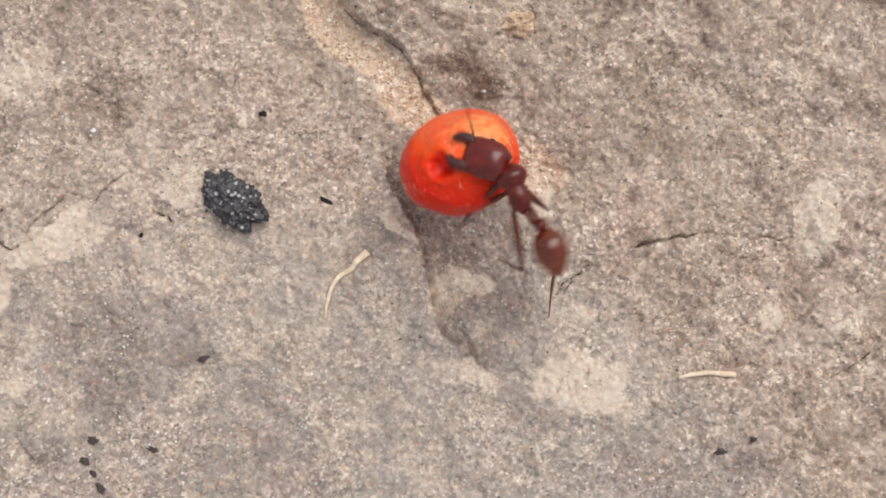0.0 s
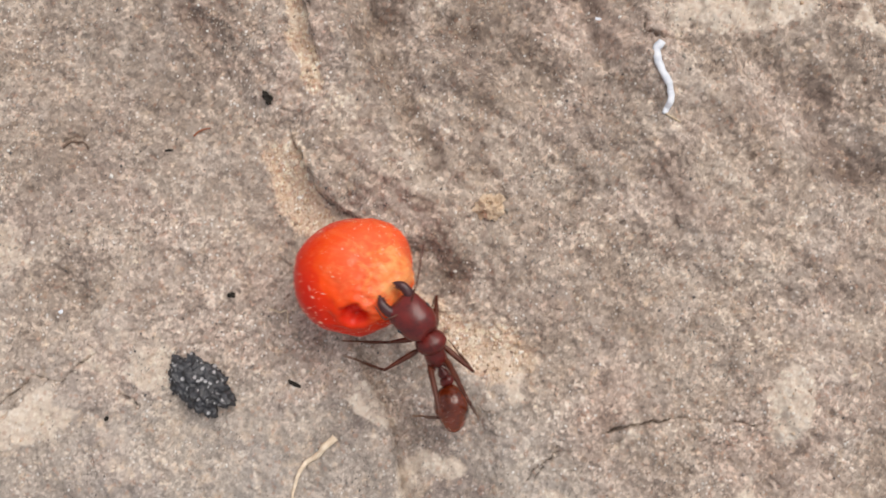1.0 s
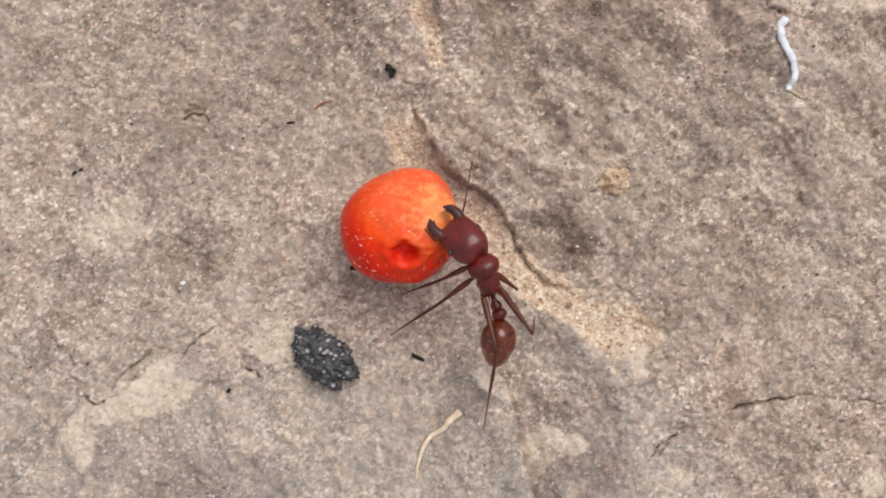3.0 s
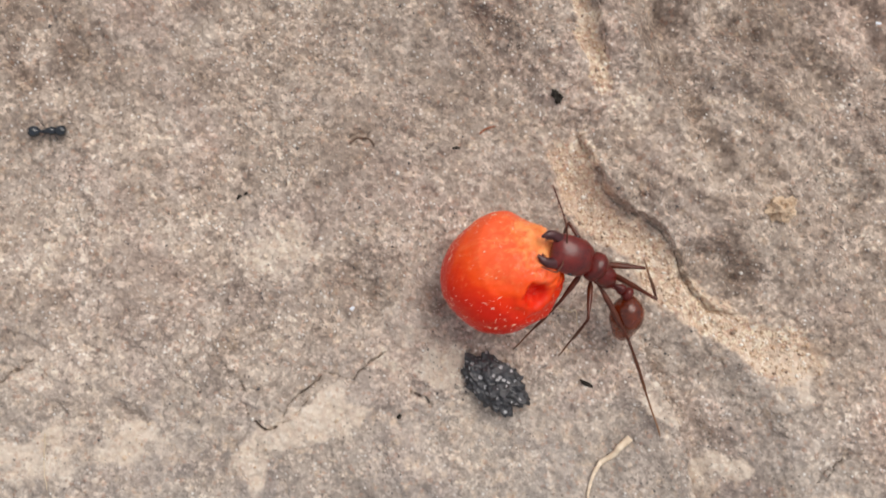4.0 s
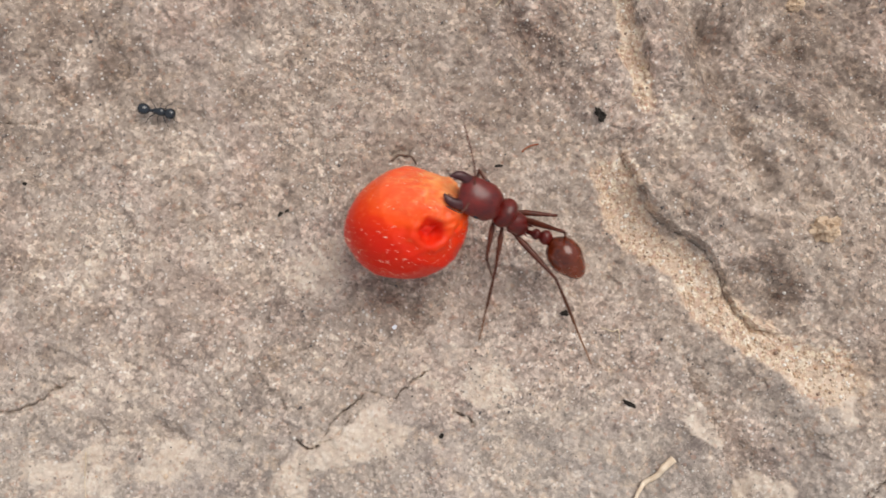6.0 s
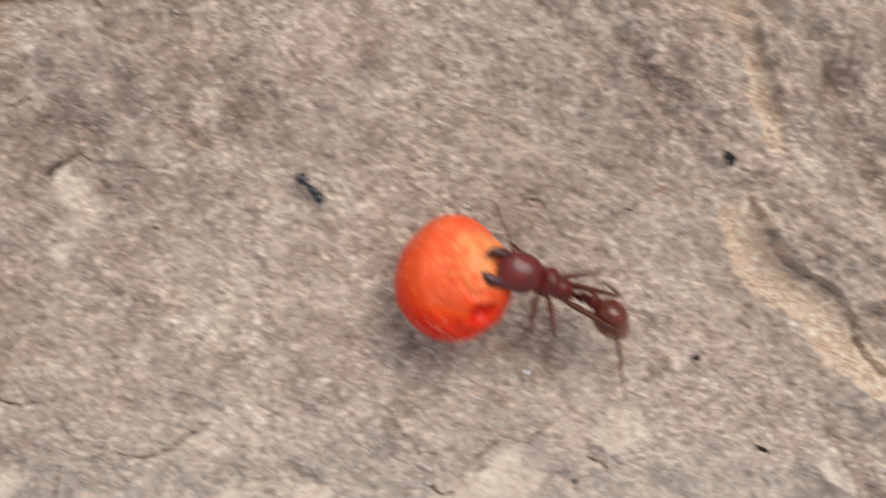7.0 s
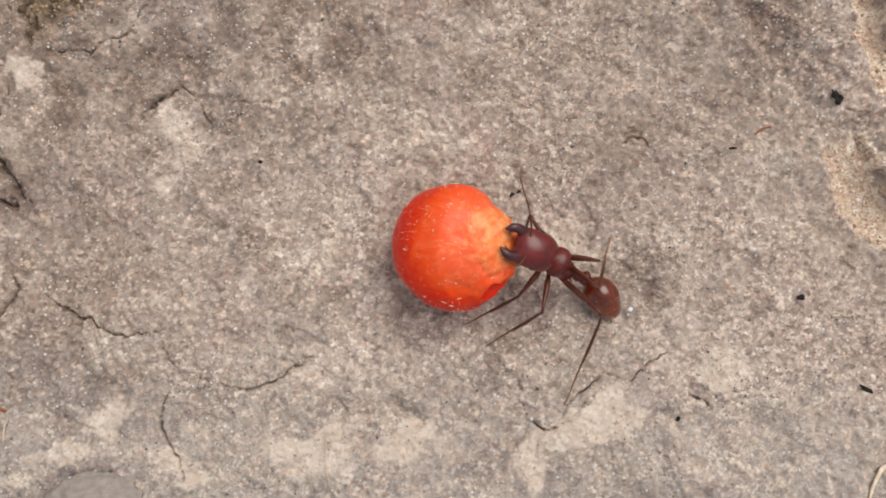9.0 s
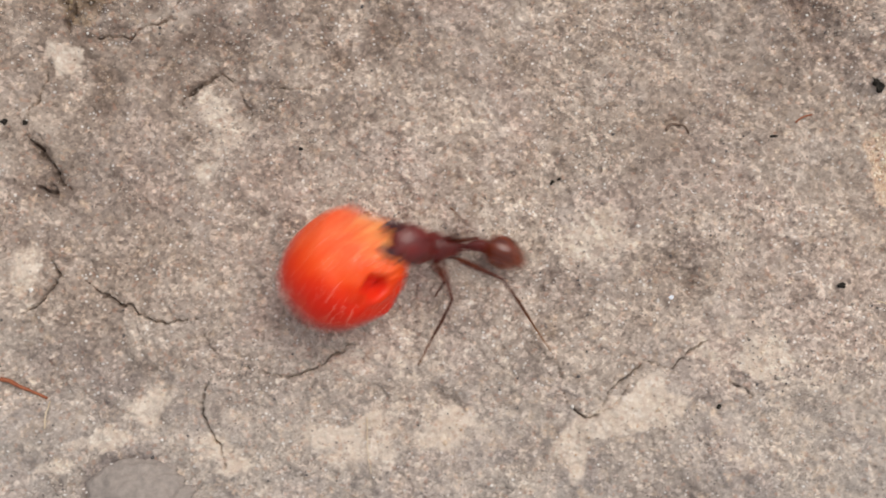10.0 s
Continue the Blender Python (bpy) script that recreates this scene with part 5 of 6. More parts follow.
def motions():
    walk(berry, [(t, mm_pose(*row)) for t, *row in (
        (0.0, 0.88, 2.00, 2.42, 74, -72, 48),
        (0.1, 0.68, 2.67, 2.40, 85, -75, 25),
        (0.2, 0.15, 2.71, 2.38, 117, -79, 13),
        (0.3, -0.81, 2.77, 2.36, 139, -79, -6),
        (0.4, -1.38, 3.81, 2.40, 135, -81, -0),
        (0.5, -1.33, 4.35, 2.44, 131, -83, -3),
        (0.6, -1.60, 4.47, 2.49, 120, -80, 10),
        (0.7, -1.44, 4.51, 2.54, 115, -77, 22),
        (0.8, -1.70, 4.89, 2.55, 139, -71, -2),
        (0.9, -2.11, 5.07, 2.56, 154, -55, -23),
        (1.0, -2.46, 5.60, 2.57, 157, -46, -28),
        (1.1, -2.94, 5.68, 2.58, 155, -46, -25),
        (1.2, -2.60, 5.66, 2.60, 151, -46, -23),
        (1.3, -2.73, 5.96, 2.63, 147, -46, -15),
        (1.4, -3.27, 6.31, 2.65, 143, -45, -10),
        (1.5, -3.41, 6.46, 2.66, 141, -45, -13),
        (1.6, -2.94, 6.13, 2.67, 140, -45, -14),
        (1.7, -3.56, 6.80, 2.68, 138, -44, -18),
        (1.8, -3.60, 6.81, 2.70, 135, -42, -19),
        (1.9, -3.78, 6.94, 2.71, 133, -41, -15),
        (2.0, -4.46, 7.88, 2.72, 132, -41, -12),
        (2.1, -3.65, 6.77, 2.77, 130, -58, -6),
        (2.2, -2.66, 6.45, 2.83, 119, -75, 8),
        (3.3, -7.72, 6.63, 2.57, 157, -47, -7),
        (3.4, -7.93, 6.54, 2.53, 164, -46, -8),
        (3.5, -8.05, 6.61, 2.50, 171, -45, -11),
        (3.6, -8.18, 6.64, 2.51, 169, -45, -1),
        (3.7, -8.45, 4.96, 2.54, 162, -46, 16),
        (3.8, -9.13, 5.28, 2.58, 155, -45, 17),
        (3.9, -9.75, 5.56, 2.61, 149, -45, 22),
        (4.0, -9.92, 5.77, 2.62, 147, -44, 20),
        (4.1, -10.48, 5.70, 2.61, 149, -45, 24),
        (4.2, -10.97, 6.15, 2.58, 155, -46, 18),
        (4.3, -11.73, 6.58, 2.55, 163, -47, 17),
        (4.4, -11.72, 6.72, 2.52, 169, -48, 7),
        (4.5, -11.91, 6.79, 2.51, 172, -48, 10),
        (4.6, -12.35, 6.74, 2.52, 168, -47, 14),
        (4.7, -12.00, 6.96, 2.56, 160, -45, 19),
        (4.8, -12.65, 7.36, 2.60, 151, -42, 24),
        (4.9, -12.77, 7.32, 2.64, 144, -38, 27),
        (5.0, -12.75, 7.51, 2.65, 141, -37, 27),
        (5.1, -13.08, 7.60, 2.63, 143, -38, 26),
        (5.2, -12.77, 7.53, 2.61, 146, -38, 21),
        (6.3, -17.95, 9.17, 2.82, 118, -42, 31),
        (6.4, -18.22, 9.10, 2.77, 127, -49, 29),
        (6.5, -18.31, 9.23, 2.71, 138, -56, 18),
        (6.6, -19.00, 9.37, 2.70, 142, -56, 13),
        (6.7, -18.90, 9.36, 2.66, 150, -57, 5),
        (6.8, -20.49, 8.48, 2.62, 161, -57, 12),
        (6.9, -20.54, 8.79, 2.58, 169, -56, 7),
        (7.0, -20.60, 8.49, 2.57, 173, -56, 4),
        (7.1, -21.56, 7.31, 2.56, 171, -54, 16),
        (7.2, -21.96, 7.77, 2.54, 168, -49, 14),
        (7.3, -21.57, 7.60, 2.51, 166, -42, 17),
        (7.4, -22.02, 7.66, 2.49, 165, -36, 17),
        (7.5, -22.66, 7.22, 2.48, 165, -34, 27),
        (7.6, -22.71, 7.18, 2.50, 164, -37, 25),
        (7.7, -23.22, 7.35, 2.52, 162, -41, 27),
        (7.8, -23.26, 6.94, 2.51, 163, -39, 31),
        (7.9, -23.46, 7.09, 2.50, 163, -36, 28),
        (8.0, -23.63, 7.20, 2.49, 164, -34, 27),
        (8.1, -23.95, 7.45, 2.55, 155, -35, 21),
        (8.2, -24.19, 7.15, 2.62, 145, -37, 21),
        (8.3, -24.50, 7.09, 2.61, 147, -36, 22),
        (8.4, -24.83, 7.01, 2.58, 149, -35, 19),
        (8.5, -25.40, 7.41, 2.57, 151, -34, 21),
        (8.6, -25.50, 7.30, 2.56, 155, -35, 11),
        (8.8, -25.52, 7.06, 2.49, 180, -38, -0),
        (8.9, -25.60, 6.92, 2.45, -169, -38, -4),
        (9.0, -25.47, 6.82, 2.44, 196, -37, -8),
        (9.1, -25.60, 6.78, 2.45, -166, -38, -9),
        (9.2, -26.03, 7.39, 2.47, -172, -41, -16),
        (9.3, -26.48, 7.52, 2.49, -180, -45, -11),
        (9.4, -26.62, 7.39, 2.51, 174, -48, -10),
        (9.5, -26.66, 7.43, 2.52, 171, -49, -8),
        (9.6, -28.23, 7.11, 2.53, 167, -48, -0),
        (9.7, -28.48, 7.72, 2.57, 158, -45, -0),
        (9.8, -29.23, 7.63, 2.61, 149, -41, 5),
        (9.9, -30.10, 7.16, 2.65, 142, -36, 4),
        (10.0, -32.46, 5.08, 2.66, 140, -34, 23),
    )])
    body_rows = (
        (0.0, 3.09, 0.31, 5.36, 0, -4, 111),
        (0.1, 2.39, 0.19, 5.33, -0, -4, 99),
        (0.2, 2.51, 0.20, 5.28, -0, -3, 116),
        (0.3, 1.65, 0.01, 5.25, 0, -3, 120),
        (0.4, 1.01, 1.34, 5.35, 0, -2, 125),
        (0.5, 0.57, 1.76, 5.45, 0, -2, 121),
        (0.6, 0.53, 1.90, 5.06, 0, -1, 116),
        (0.7, 1.14, 2.17, 4.66, 0, 0, 116),
        (0.8, 1.17, 2.31, 4.39, -0, -11, 115),
        (0.9, 1.15, 1.89, 3.89, -0, -31, 111),
        (1.0, 1.03, 2.11, 3.62, 0, -42, 109),
        (1.1, 0.65, 2.33, 3.68, -0, -41, 111),
        (1.2, 0.89, 2.33, 3.84, -0, -39, 110),
        (1.3, 0.93, 2.96, 4.02, -0, -37, 114),
        (1.4, 0.47, 3.51, 4.18, -0, -35, 116),
        (1.5, 0.10, 3.43, 4.24, 0, -34, 112),
        (1.6, 0.50, 3.02, 4.12, -0, -34, 109),
        (1.7, -0.31, 3.49, 3.84, -0, -35, 103),
        (1.8, -0.45, 3.40, 3.50, -0, -37, 97),
        (1.9, -0.35, 3.81, 3.22, -0, -38, 98),
        (2.0, -0.89, 4.90, 3.10, 0, -38, 99),
        (2.1, -0.76, 3.98, 4.15, -0, -29, 103),
        (2.2, -0.50, 3.79, 5.20, 0, -21, 106),
        (3.3, -3.39, 4.34, 4.19, 0, -37, 122),
        (3.4, -3.50, 4.59, 3.75, -0, -36, 129),
        (3.5, -3.63, 4.76, 3.31, 0, -36, 132),
        (3.6, -3.60, 5.48, 3.30, -0, -36, 140),
        (3.7, -3.88, 5.00, 3.27, -0, -35, 153),
        (3.8, -4.67, 5.15, 3.23, -0, -35, 149),
        (3.9, -5.35, 5.68, 3.20, -0, -34, 150),
        (4.0, -5.53, 5.69, 3.19, 0, -34, 147),
        (4.1, -6.07, 5.97, 3.18, 0, -35, 153),
        (4.2, -6.48, 6.17, 3.16, 0, -37, 152),
        (4.3, -7.18, 6.78, 3.13, 0, -39, 158),
        (4.4, -7.11, 6.37, 3.11, 0, -41, 155),
        (4.5, -7.26, 6.77, 3.10, 0, -42, 160),
        (4.6, -7.72, 6.89, 3.06, -0, -43, 161),
        (4.7, -7.41, 7.12, 2.98, -0, -44, 160),
        (4.8, -8.10, 7.54, 2.88, -0, -46, 158),
        (4.9, -8.25, 7.48, 2.80, -0, -47, 155),
        (5.0, -8.25, 7.56, 2.76, 0, -48, 153),
        (5.1, -8.48, 7.65, 2.96, 0, -52, 156),
        (5.2, -8.07, 7.34, 3.16, 0, -56, 156),
        (6.3, -13.47, 9.36, 3.39, 0, -26, 147),
        (6.4, -13.83, 9.17, 3.34, -0, -29, 150),
        (6.5, -14.00, 8.72, 3.29, 0, -33, 146),
        (6.6, -14.71, 8.56, 3.33, -0, -32, 143),
        (6.7, -14.64, 8.26, 3.42, -0, -31, 143),
        (6.8, -16.06, 8.23, 3.53, -0, -29, 158),
        (6.9, -16.07, 8.47, 3.62, -0, -28, 160),
        (7.0, -16.13, 8.02, 3.66, 0, -27, 159),
        (7.1, -17.09, 7.73, 3.54, 0, -29, 169),
        (7.2, -17.43, 7.92, 3.24, 1, -35, 164),
        (7.3, -16.95, 8.00, 2.90, 1, -42, 165),
        (7.4, -17.27, 8.09, 2.60, 0, -48, 165),
        (7.5, -18.01, 8.53, 2.48, 0, -50, 175),
        (7.6, -18.03, 8.15, 2.83, -0, -49, 175),
        (7.7, -18.57, 8.30, 3.18, 0, -48, 179),
        (7.8, -18.66, 8.26, 2.95, 0, -48, -176),
        (7.9, -18.73, 8.27, 2.54, 0, -49, -179),
        (8.0, -18.85, 8.35, 2.31, 0, -49, 181),
        (8.1, -19.06, 7.72, 3.10, 0, -46, 172),
        (8.2, -19.23, 6.97, 3.90, 0, -44, 168),
        (8.3, -19.61, 7.10, 3.56, 0, -44, 166),
        (8.4, -20.05, 6.99, 2.92, 0, -43, 159),
        (8.5, -20.69, 7.62, 2.58, 0, -43, 158),
        (8.6, -20.81, 6.83, 2.57, -0, -44, 150),
        (8.8, -20.82, 6.40, 2.50, -0, -49, 150),
        (8.9, -20.85, 6.30, 2.47, -0, -51, 152),
        (9.0, -20.73, 6.01, 2.46, 0, -52, 150),
        (9.1, -20.88, 5.87, 2.53, -0, -51, 150),
        (9.2, -21.50, 5.81, 2.70, -0, -48, 144),
        (9.3, -21.88, 6.16, 2.89, -0, -46, 151),
        (9.4, -22.07, 5.89, 3.06, -0, -43, 152),
        (9.5, -22.07, 6.03, 3.13, 0, -42, 154),
        (9.6, -23.59, 6.25, 3.05, -0, -41, 161),
        (9.7, -24.01, 6.75, 2.86, -0, -40, 161),
        (9.8, -24.75, 7.07, 2.62, -0, -39, 168),
        (9.9, -25.58, 6.66, 2.43, -0, -38, 170),
        (10.0, -27.99, 6.14, 2.35, 0, -37, 190),
    )
    walk(ant, [(t, mm_pose(*row)) for t, *row in body_rows])
    walk(ant_parts["head"], [(t, mm_pose(*row)) for t, *row in (
        (0.0, 1.05, 0.00, 0.00, 2, 3, 48),
        (0.3, 1.05, 0.00, 0.00, 1, -1, 14),
        (0.5, 1.05, 0.00, 0.00, 1, 0, 25),
        (0.7, 1.05, 0.00, 0.00, -0, -1, 17),
        (1.0, 1.05, 0.00, 0.00, 17, 22, 25),
        (1.5, 1.05, 0.00, 0.00, 12, 31, 22),
        (2.0, 1.05, 0.00, 0.00, 18, 2, 25),
        (2.2, 1.05, 0.00, 0.00, 8, 13, 23),
        (3.3, 1.05, 0.00, 0.00, 14, 33, 24),
        (3.5, 1.05, 0.00, 0.00, 13, 9, 20),
        (4.0, 1.05, 0.00, 0.00, 11, -1, 17),
        (4.5, 1.05, 0.00, 0.00, 7, 9, 9),
        (5.0, 1.05, 0.00, 0.00, 5, 15, 5),
        (5.2, 1.05, 0.00, 0.00, 2, 39, 2),
        (6.3, 1.05, 0.00, 0.00, 9, -10, 16),
        (6.5, 1.05, 0.00, 0.00, 12, -5, 18),
        (7.0, 1.05, 0.00, 0.00, 4, 0, 8),
        (7.5, 1.05, 0.00, 0.00, 7, 17, 8),
        (7.7, 1.05, 0.00, 0.00, -3, 28, -4),
        (8.0, 1.05, 0.00, 0.00, -6, 12, -7),
        (8.2, 1.05, 0.00, 0.00, -18, 43, -27),
        (8.5, 1.05, 0.00, 0.00, 1, 10, 1),
        (9.0, 1.05, 0.00, 0.00, 12, 17, 12),
        (9.5, 1.05, 0.00, 0.00, -2, 10, -2),
        (10.0, 1.05, 0.00, 0.00, -11, -10, -13),
    )])
    walk(ant_parts["petiole"], [(t, mm_pose(*row)) for t, *row in (
        (0.0, -1.10, 0.00, -0.20, 2, -22, 33),
        (0.3, -1.10, 0.00, -0.20, -1, -0, -15),
        (0.5, -1.10, 0.00, -0.20, 0, 3, 10),
        (0.7, -1.10, 0.00, -0.20, -0, 2, 9),
        (1.0, -1.10, 0.00, -0.20, 6, 8, 8),
        (1.5, -1.10, 0.00, -0.20, 8, 36, 14),
        (2.0, -1.10, 0.00, -0.20, 22, 33, 37),
        (2.2, -1.10, 0.00, -0.20, 8, 8, 23),
        (3.3, -1.10, 0.00, -0.20, -1, 4, -2),
        (3.5, -1.10, 0.00, -0.20, 6, 21, 9),
        (4.0, -1.10, 0.00, -0.20, 2, 9, 3),
        (4.5, -1.10, 0.00, -0.20, 12, 7, 15),
        (5.0, -1.10, 0.00, -0.20, 4, 38, 6),
        (5.2, -1.10, 0.00, -0.20, 4, 33, 5),
        (6.3, -1.10, 0.00, -0.20, 8, 29, 19),
        (6.5, -1.10, 0.00, -0.20, 5, 36, 9),
        (7.0, -1.10, 0.00, -0.20, 3, 36, 6),
        (7.5, -1.10, 0.00, -0.20, 18, 32, 23),
        (7.7, -1.10, 0.00, -0.20, 14, 21, 17),
        (8.0, -1.10, 0.00, -0.20, 29, 55, 40),
        (8.2, -1.10, 0.00, -0.20, 17, 6, 20),
        (8.5, -1.10, 0.00, -0.20, 26, 46, 39),
        (9.0, -1.10, 0.00, -0.20, 16, 24, 18),
        (9.5, -1.10, 0.00, -0.20, -6, 47, -10),
        (10.0, -1.10, 0.00, -0.20, -1, 12, -2),
    )])
    walk(ant_parts["gaster"], [(t, mm_pose(*row)) for t, *row in (
        (0.0, -2.08, -0.63, -0.67, -0, 3, -6),
        (0.3, -2.32, 0.32, -0.20, -2, 1, -35),
        (0.5, -2.34, -0.22, -0.14, -1, 2, -21),
        (0.7, -2.34, -0.21, -0.15, 0, 3, -22),
        (1.0, -2.34, -0.16, -0.04, -12, 45, -18),
        (1.5, -2.09, -0.25, 0.54, -21, 30, -41),
        (2.0, -1.93, -0.64, 0.50, -10, 39, -16),
        (2.2, -2.25, -0.49, -0.03, -12, 20, -34),
        (3.3, -2.36, 0.04, -0.12, -18, 14, -30),
        (3.5, -2.26, -0.19, 0.24, -22, 10, -36),
        (4.0, -2.34, -0.07, -0.00, -31, -5, -61),
        (4.5, -2.31, -0.31, -0.05, -32, 19, -50),
        (5.0, -2.09, -0.10, 0.57, -33, 9, -42),
        (5.2, -2.16, -0.09, 0.48, -41, 17, -47),
        (6.3, -2.14, -0.35, 0.42, -7, 28, -15),
        (6.5, -2.11, -0.15, 0.54, -19, 27, -38),
        (7.0, -2.11, -0.10, 0.54, -13, 5, -28),
        (7.5, -2.09, -0.41, 0.47, -18, 31, -22),
        (7.7, -2.23, -0.35, 0.25, -36, 28, -52),
        (8.0, -1.66, -0.46, 0.83, -20, 54, -27),
        (8.2, -2.28, -0.43, -0.06, -25, 17, -35),
        (8.5, -1.78, -0.55, 0.71, -14, 47, -21),
        (9.0, -2.19, -0.36, 0.32, -23, 40, -29),
        (9.5, -1.94, 0.14, 0.73, -19, 16, -26),
        (10.0, -2.33, 0.04, 0.06, -19, 19, -32),
    )])
    bodies = {t: Matrix.LocRotScale(row[:3], Euler([radians(a) for a in row[3:]]), None) for t, *row in body_rows}
    step('front', 'near', bodies, (
        (0.0, -0.36, -1.99), (0.3, -2.50, 0.74), (0.5, -1.74, 0.23), (0.7, -2.50, 1.52), (1.0, -3.54, 2.67),
        (1.5, -4.83, 2.60), (2.0, -5.88, 3.66), (2.2, -6.14, 3.61), (3.3, -7.15, 3.07), (3.5, -7.35, 3.04),
        (4.0, -9.26, 2.26), (4.5, -11.43, 3.62), (5.0, -10.90, 5.54), (5.2, -11.08, 5.41), (6.3, -13.35, 6.86),
        (6.5, -17.78, 5.59), (7.0, -17.76, 5.40), (7.5, -20.51, 4.60), (7.7, -21.33, 4.47), (8.0, -21.08, 4.39),
        (8.2, -24.37, 4.24), (8.5, -23.22, 4.08), (9.0, -24.99, 3.32), (9.5, -25.83, 3.80), (10.0, -28.36, 3.99),

    ))
    step('middle', 'near', bodies, (
        (0.0, 0.85, 0.05), (0.3, -0.17, -1.56), (0.5, -1.82, 0.11), (0.7, 0.91, -1.67), (1.0, -3.35, 1.99),
        (1.5, -4.44, 2.30), (2.0, -3.77, 2.42), (2.2, -5.65, 3.39), (3.3, -7.25, 1.11), (3.5, -7.77, 1.32),
        (4.0, -7.02, 1.97), (4.5, -9.32, 2.74), (5.0, -9.16, 2.84), (5.2, -9.21, 2.66), (6.3, -14.70, 3.71),
        (6.5, -16.29, 6.70), (7.0, -15.61, 5.80), (7.5, -20.10, 3.49), (7.7, -19.29, 3.89), (8.0, -20.80, 2.92),
        (8.2, -20.90, 2.81), (8.5, -22.42, 2.56), (9.0, -23.95, 2.34), (9.5, -23.89, 2.31), (10.0, -29.10, 0.72),

    ))
    step('hind', 'near', bodies, (
        (0.0, 2.75, -2.28), (0.3, 0.85, -3.71), (0.5, -0.03, -2.32), (0.7, 0.49, -2.67), (1.0, -0.05, -1.00),
        (1.5, -0.04, -0.19), (2.0, -2.35, 0.82), (2.2, -2.35, 0.60), (3.3, -2.15, -2.27), (3.5, -2.49, -2.19),
        (4.0, -2.19, -2.04), (4.5, -3.70, -0.60), (5.0, -5.11, 0.60), (5.2, -5.10, 0.52), (6.3, -8.98, 2.94),
        (6.5, -12.46, 1.84), (7.0, -12.29, 2.78), (7.5, -13.33, 3.42), (7.7, -12.92, 3.72), (8.0, -13.84, 6.44),
        (8.2, -16.17, 2.00), (8.5, -15.69, 4.83), (9.0, -20.22, -0.38), (9.5, -20.24, -0.51), (10.0, -22.72, 1.38),

    ))
    step('front', 'far', bodies, (
        (0.0, 3.04, 2.41), (0.3, 0.99, 2.37), (0.5, 0.71, 3.53), (0.7, 1.34, 3.38), (1.0, 0.93, 4.19),
        (1.5, -0.08, 5.51), (2.0, -0.62, 6.97), (2.2, -0.46, 5.88), (3.3, -3.94, 6.36), (3.5, -4.54, 6.64),
        (4.0, -6.89, 7.27), (4.5, -8.93, 8.03), (5.0, -9.75, 9.00), (5.2, -9.66, 8.69), (6.3, -14.81, 10.96),
        (6.5, -15.33, 10.33), (7.0, -17.78, 9.30), (7.5, -19.95, 9.31), (7.7, -20.56, 8.93), (8.0, -20.86, 8.92),
        (8.2, -21.06, 7.97), (8.5, -22.32, 8.93), (9.0, -22.16, 7.53), (9.5, -23.61, 7.45), (10.0, -30.06, 6.39),

    ))
    step('middle', 'far', bodies, (
        (0.0, 3.82, 0.91), (0.3, 2.05, 1.09), (0.5, 1.19, 2.48), (0.7, 2.30, 1.94), (1.0, 1.78, 2.69),
        (1.5, 0.82, 4.04), (2.0, -0.05, 5.34), (2.2, 0.28, 4.32), (3.3, -2.78, 5.07), (3.5, -3.17, 5.59),
        (4.0, -5.29, 6.61), (4.5, -7.23, 7.72), (5.0, -8.10, 8.49), (5.2, -7.98, 8.29), (6.3, -13.22, 10.28),
        (6.5, -13.75, 9.63), (7.0, -16.08, 8.97), (7.5, -18.23, 9.46), (7.7, -18.85, 9.20), (8.0, -19.16, 9.24),
        (8.2, -19.34, 7.91), (8.5, -20.63, 8.57), (9.0, -20.54, 6.94), (9.5, -21.95, 6.97), (10.0, -27.72, 8.33),

    ))
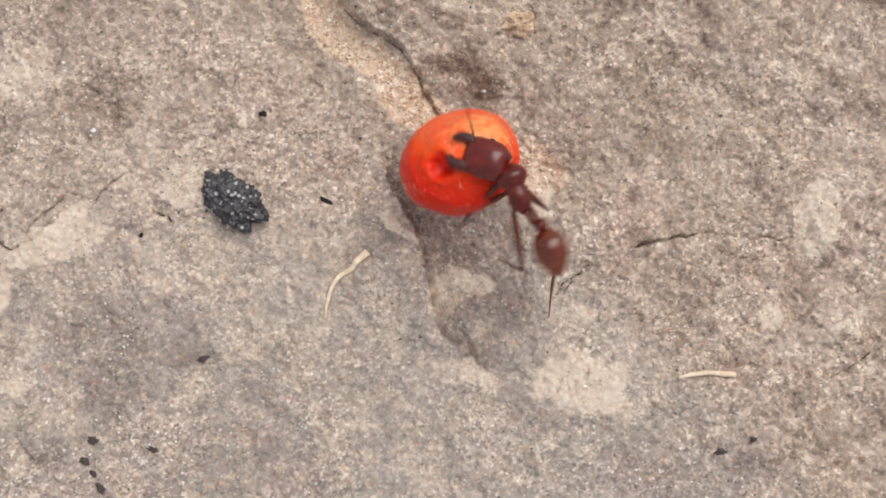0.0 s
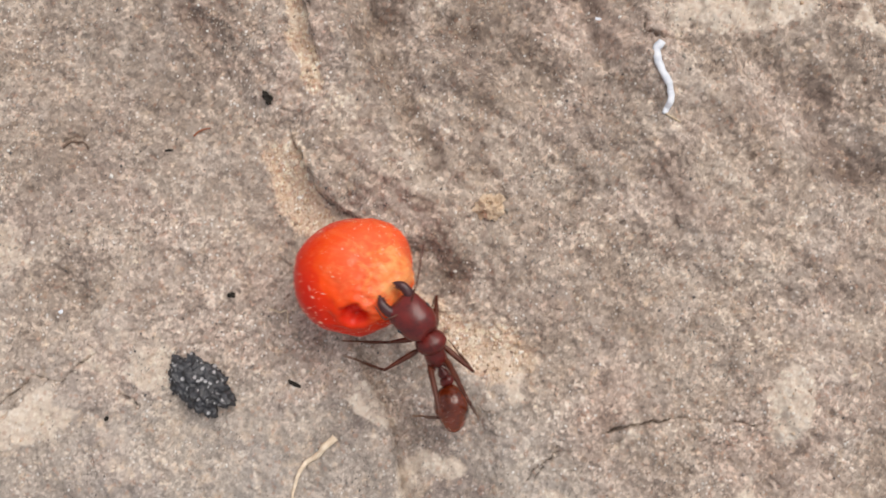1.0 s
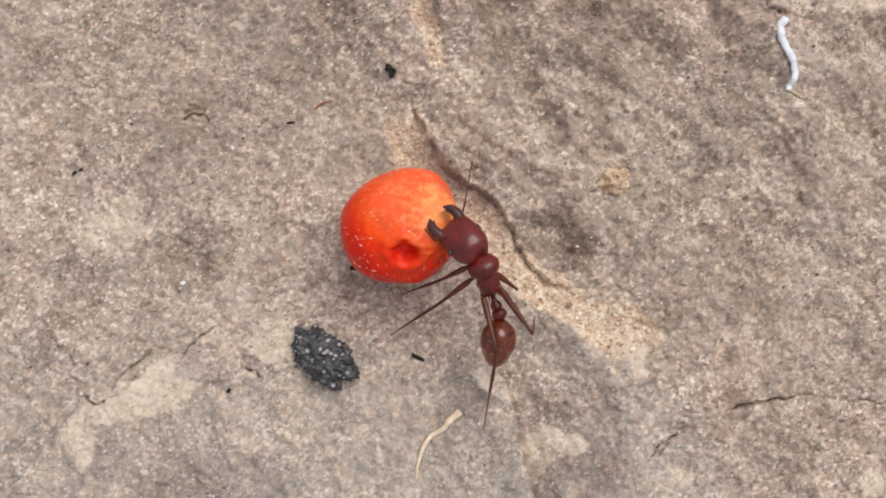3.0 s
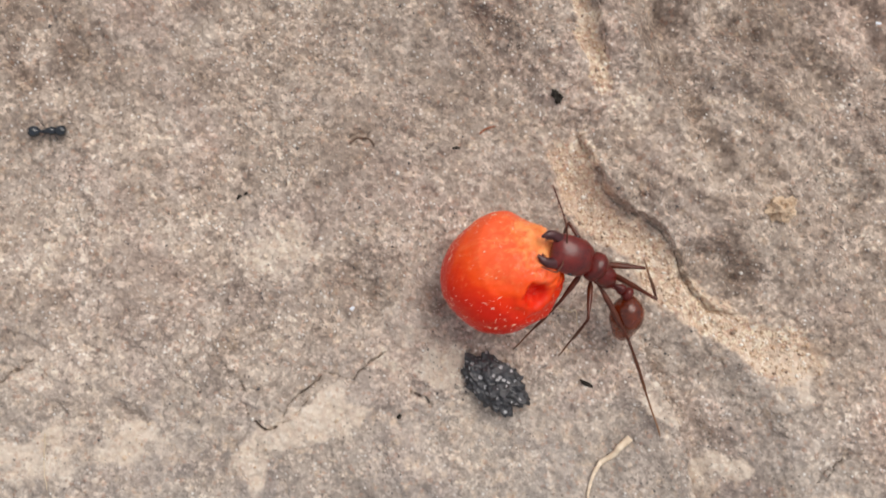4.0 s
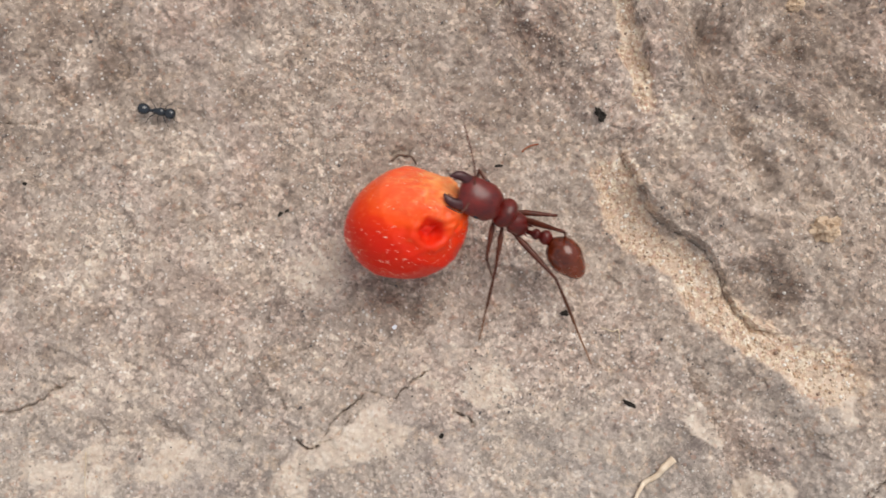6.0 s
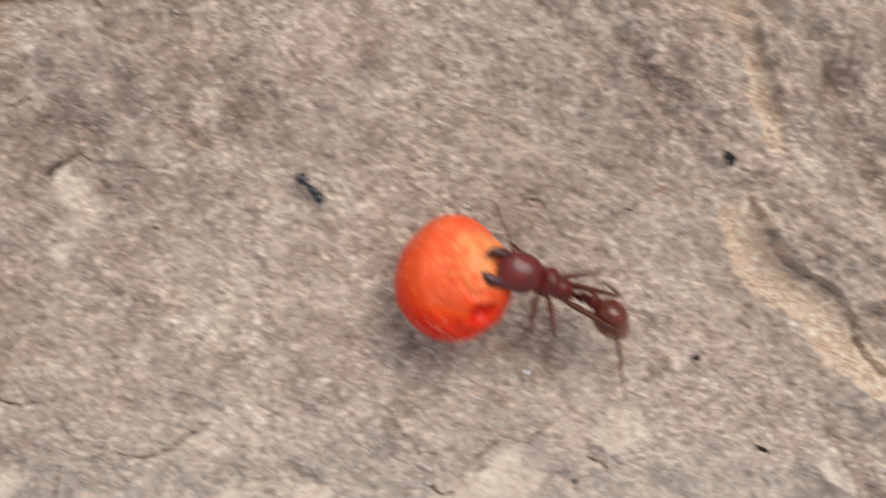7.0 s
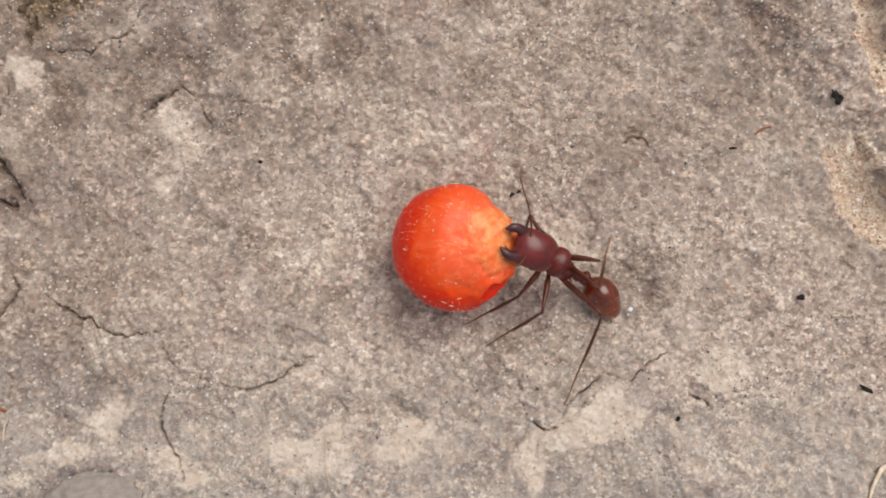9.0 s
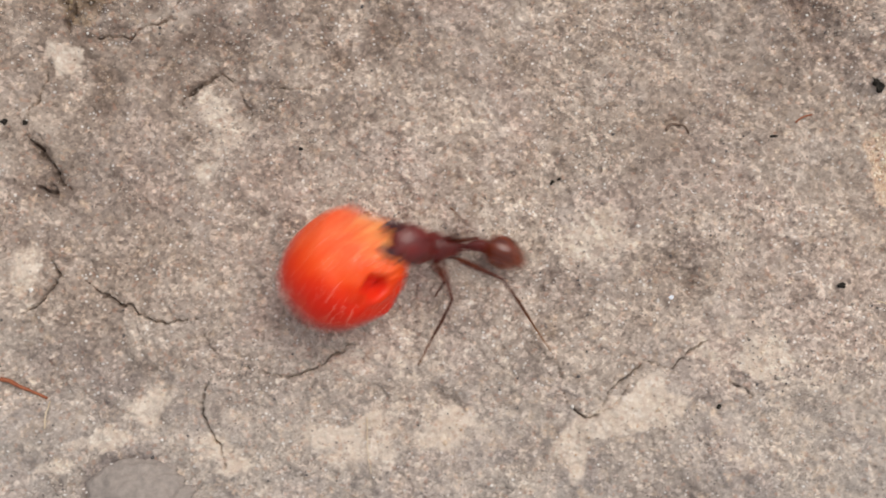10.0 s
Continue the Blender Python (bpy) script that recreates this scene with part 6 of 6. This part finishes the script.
    step('hind', 'far', bodies, (
        (0.0, 5.08, -5.26), (0.3, 4.56, 0.11), (0.5, 4.10, 0.45), (0.7, 4.57, 0.29), (1.0, 3.27, -1.25),
        (1.5, 3.40, -1.31), (2.0, -1.44, -1.20), (2.2, 1.68, 1.91), (3.3, -0.76, 3.76), (3.5, -0.86, 4.57),
        (4.0, -2.73, 6.69), (4.5, -5.55, 7.75), (5.0, -5.47, 7.93), (5.2, -5.69, 7.72), (6.3, -10.58, 9.39),
        (6.5, -9.01, 7.04), (7.0, -13.31, 8.65), (7.5, -15.47, 9.91), (7.7, -16.14, 9.85), (8.0, -16.47, 9.98),
        (8.2, -16.55, 8.04), (8.5, -17.86, 8.20), (9.0, -18.03, 7.66), (9.5, -18.85, 6.42), (10.0, -26.50, 8.91),

    ))
    place, turned = stone.matrix_basis.translation.copy(), stone.matrix_basis.to_quaternion().to_matrix().to_4x4()
    walk(stone, [(t, Matrix.Translation(place + Vector((x, y, z)) * MM) @ pose(0, 0, 0, rx, ry, 0) @ turned) for t, x, y, z, rx, ry in (
        (0.0, 0, 0, 0, 0, 0), (5.25, 0, 0, 0, 0, 0), (5.5, 0.6, -1.2, 0.2, 40, 10), (5.75, 1.6, -4.6, 0.2, 110, 20), (6.0, 2.8, -8.5, 0.15, 190, 30), (6.3, 3.6, -11.4, 0, 262, 30), (6.8, 3.9, -12.2, 0, 280, 30), (10.0, 3.9, -12.2, 0, 280, 30),
    )])
    walk(small_ant, [(t, mm_pose(x, y, 0.05 + max(height(x, y), -0.1), 0, 0, turn)) for t, x, y, turn in (
        (0.0, -46.0, 12.6, 0), (3.3, -40.0, 12.7, 0), (4.0, -31.90, 12.78, 2), (4.2, -31.42, 12.88, 4), (4.5, -30.87, 12.85, 5), (5.0, -30.61, 13.09, 12), (5.2, -30.78, 13.31, 22), (5.7, -29.4, 14.5, 20), (6.0, -28.7, 14.6, -10),
        (6.3, -28.34, 14.19, -30), (6.5, -28.08, 13.63, -38), (7.0, -27.55, 12.95, -47), (7.5, -27.06, 11.96, -54), (7.6, -27.0, 11.8, -20), (7.7, -27.0, 11.7, 40), (7.8, -27.05, 11.65, 100), (7.9, -27.27, 11.8, 138),
        (8.0, -29.31, 14.25, 165), (8.2, -35.22, 17.14, 155), (8.4, -38.93, 18.17, 160), (8.6, -43.0, 19.6, 160), (8.8, -47.5, 21.5, 158), (9.0, -52.0, 23.5, 158), (10.0, -54.0, 24.3, 158),
    )])


motions()
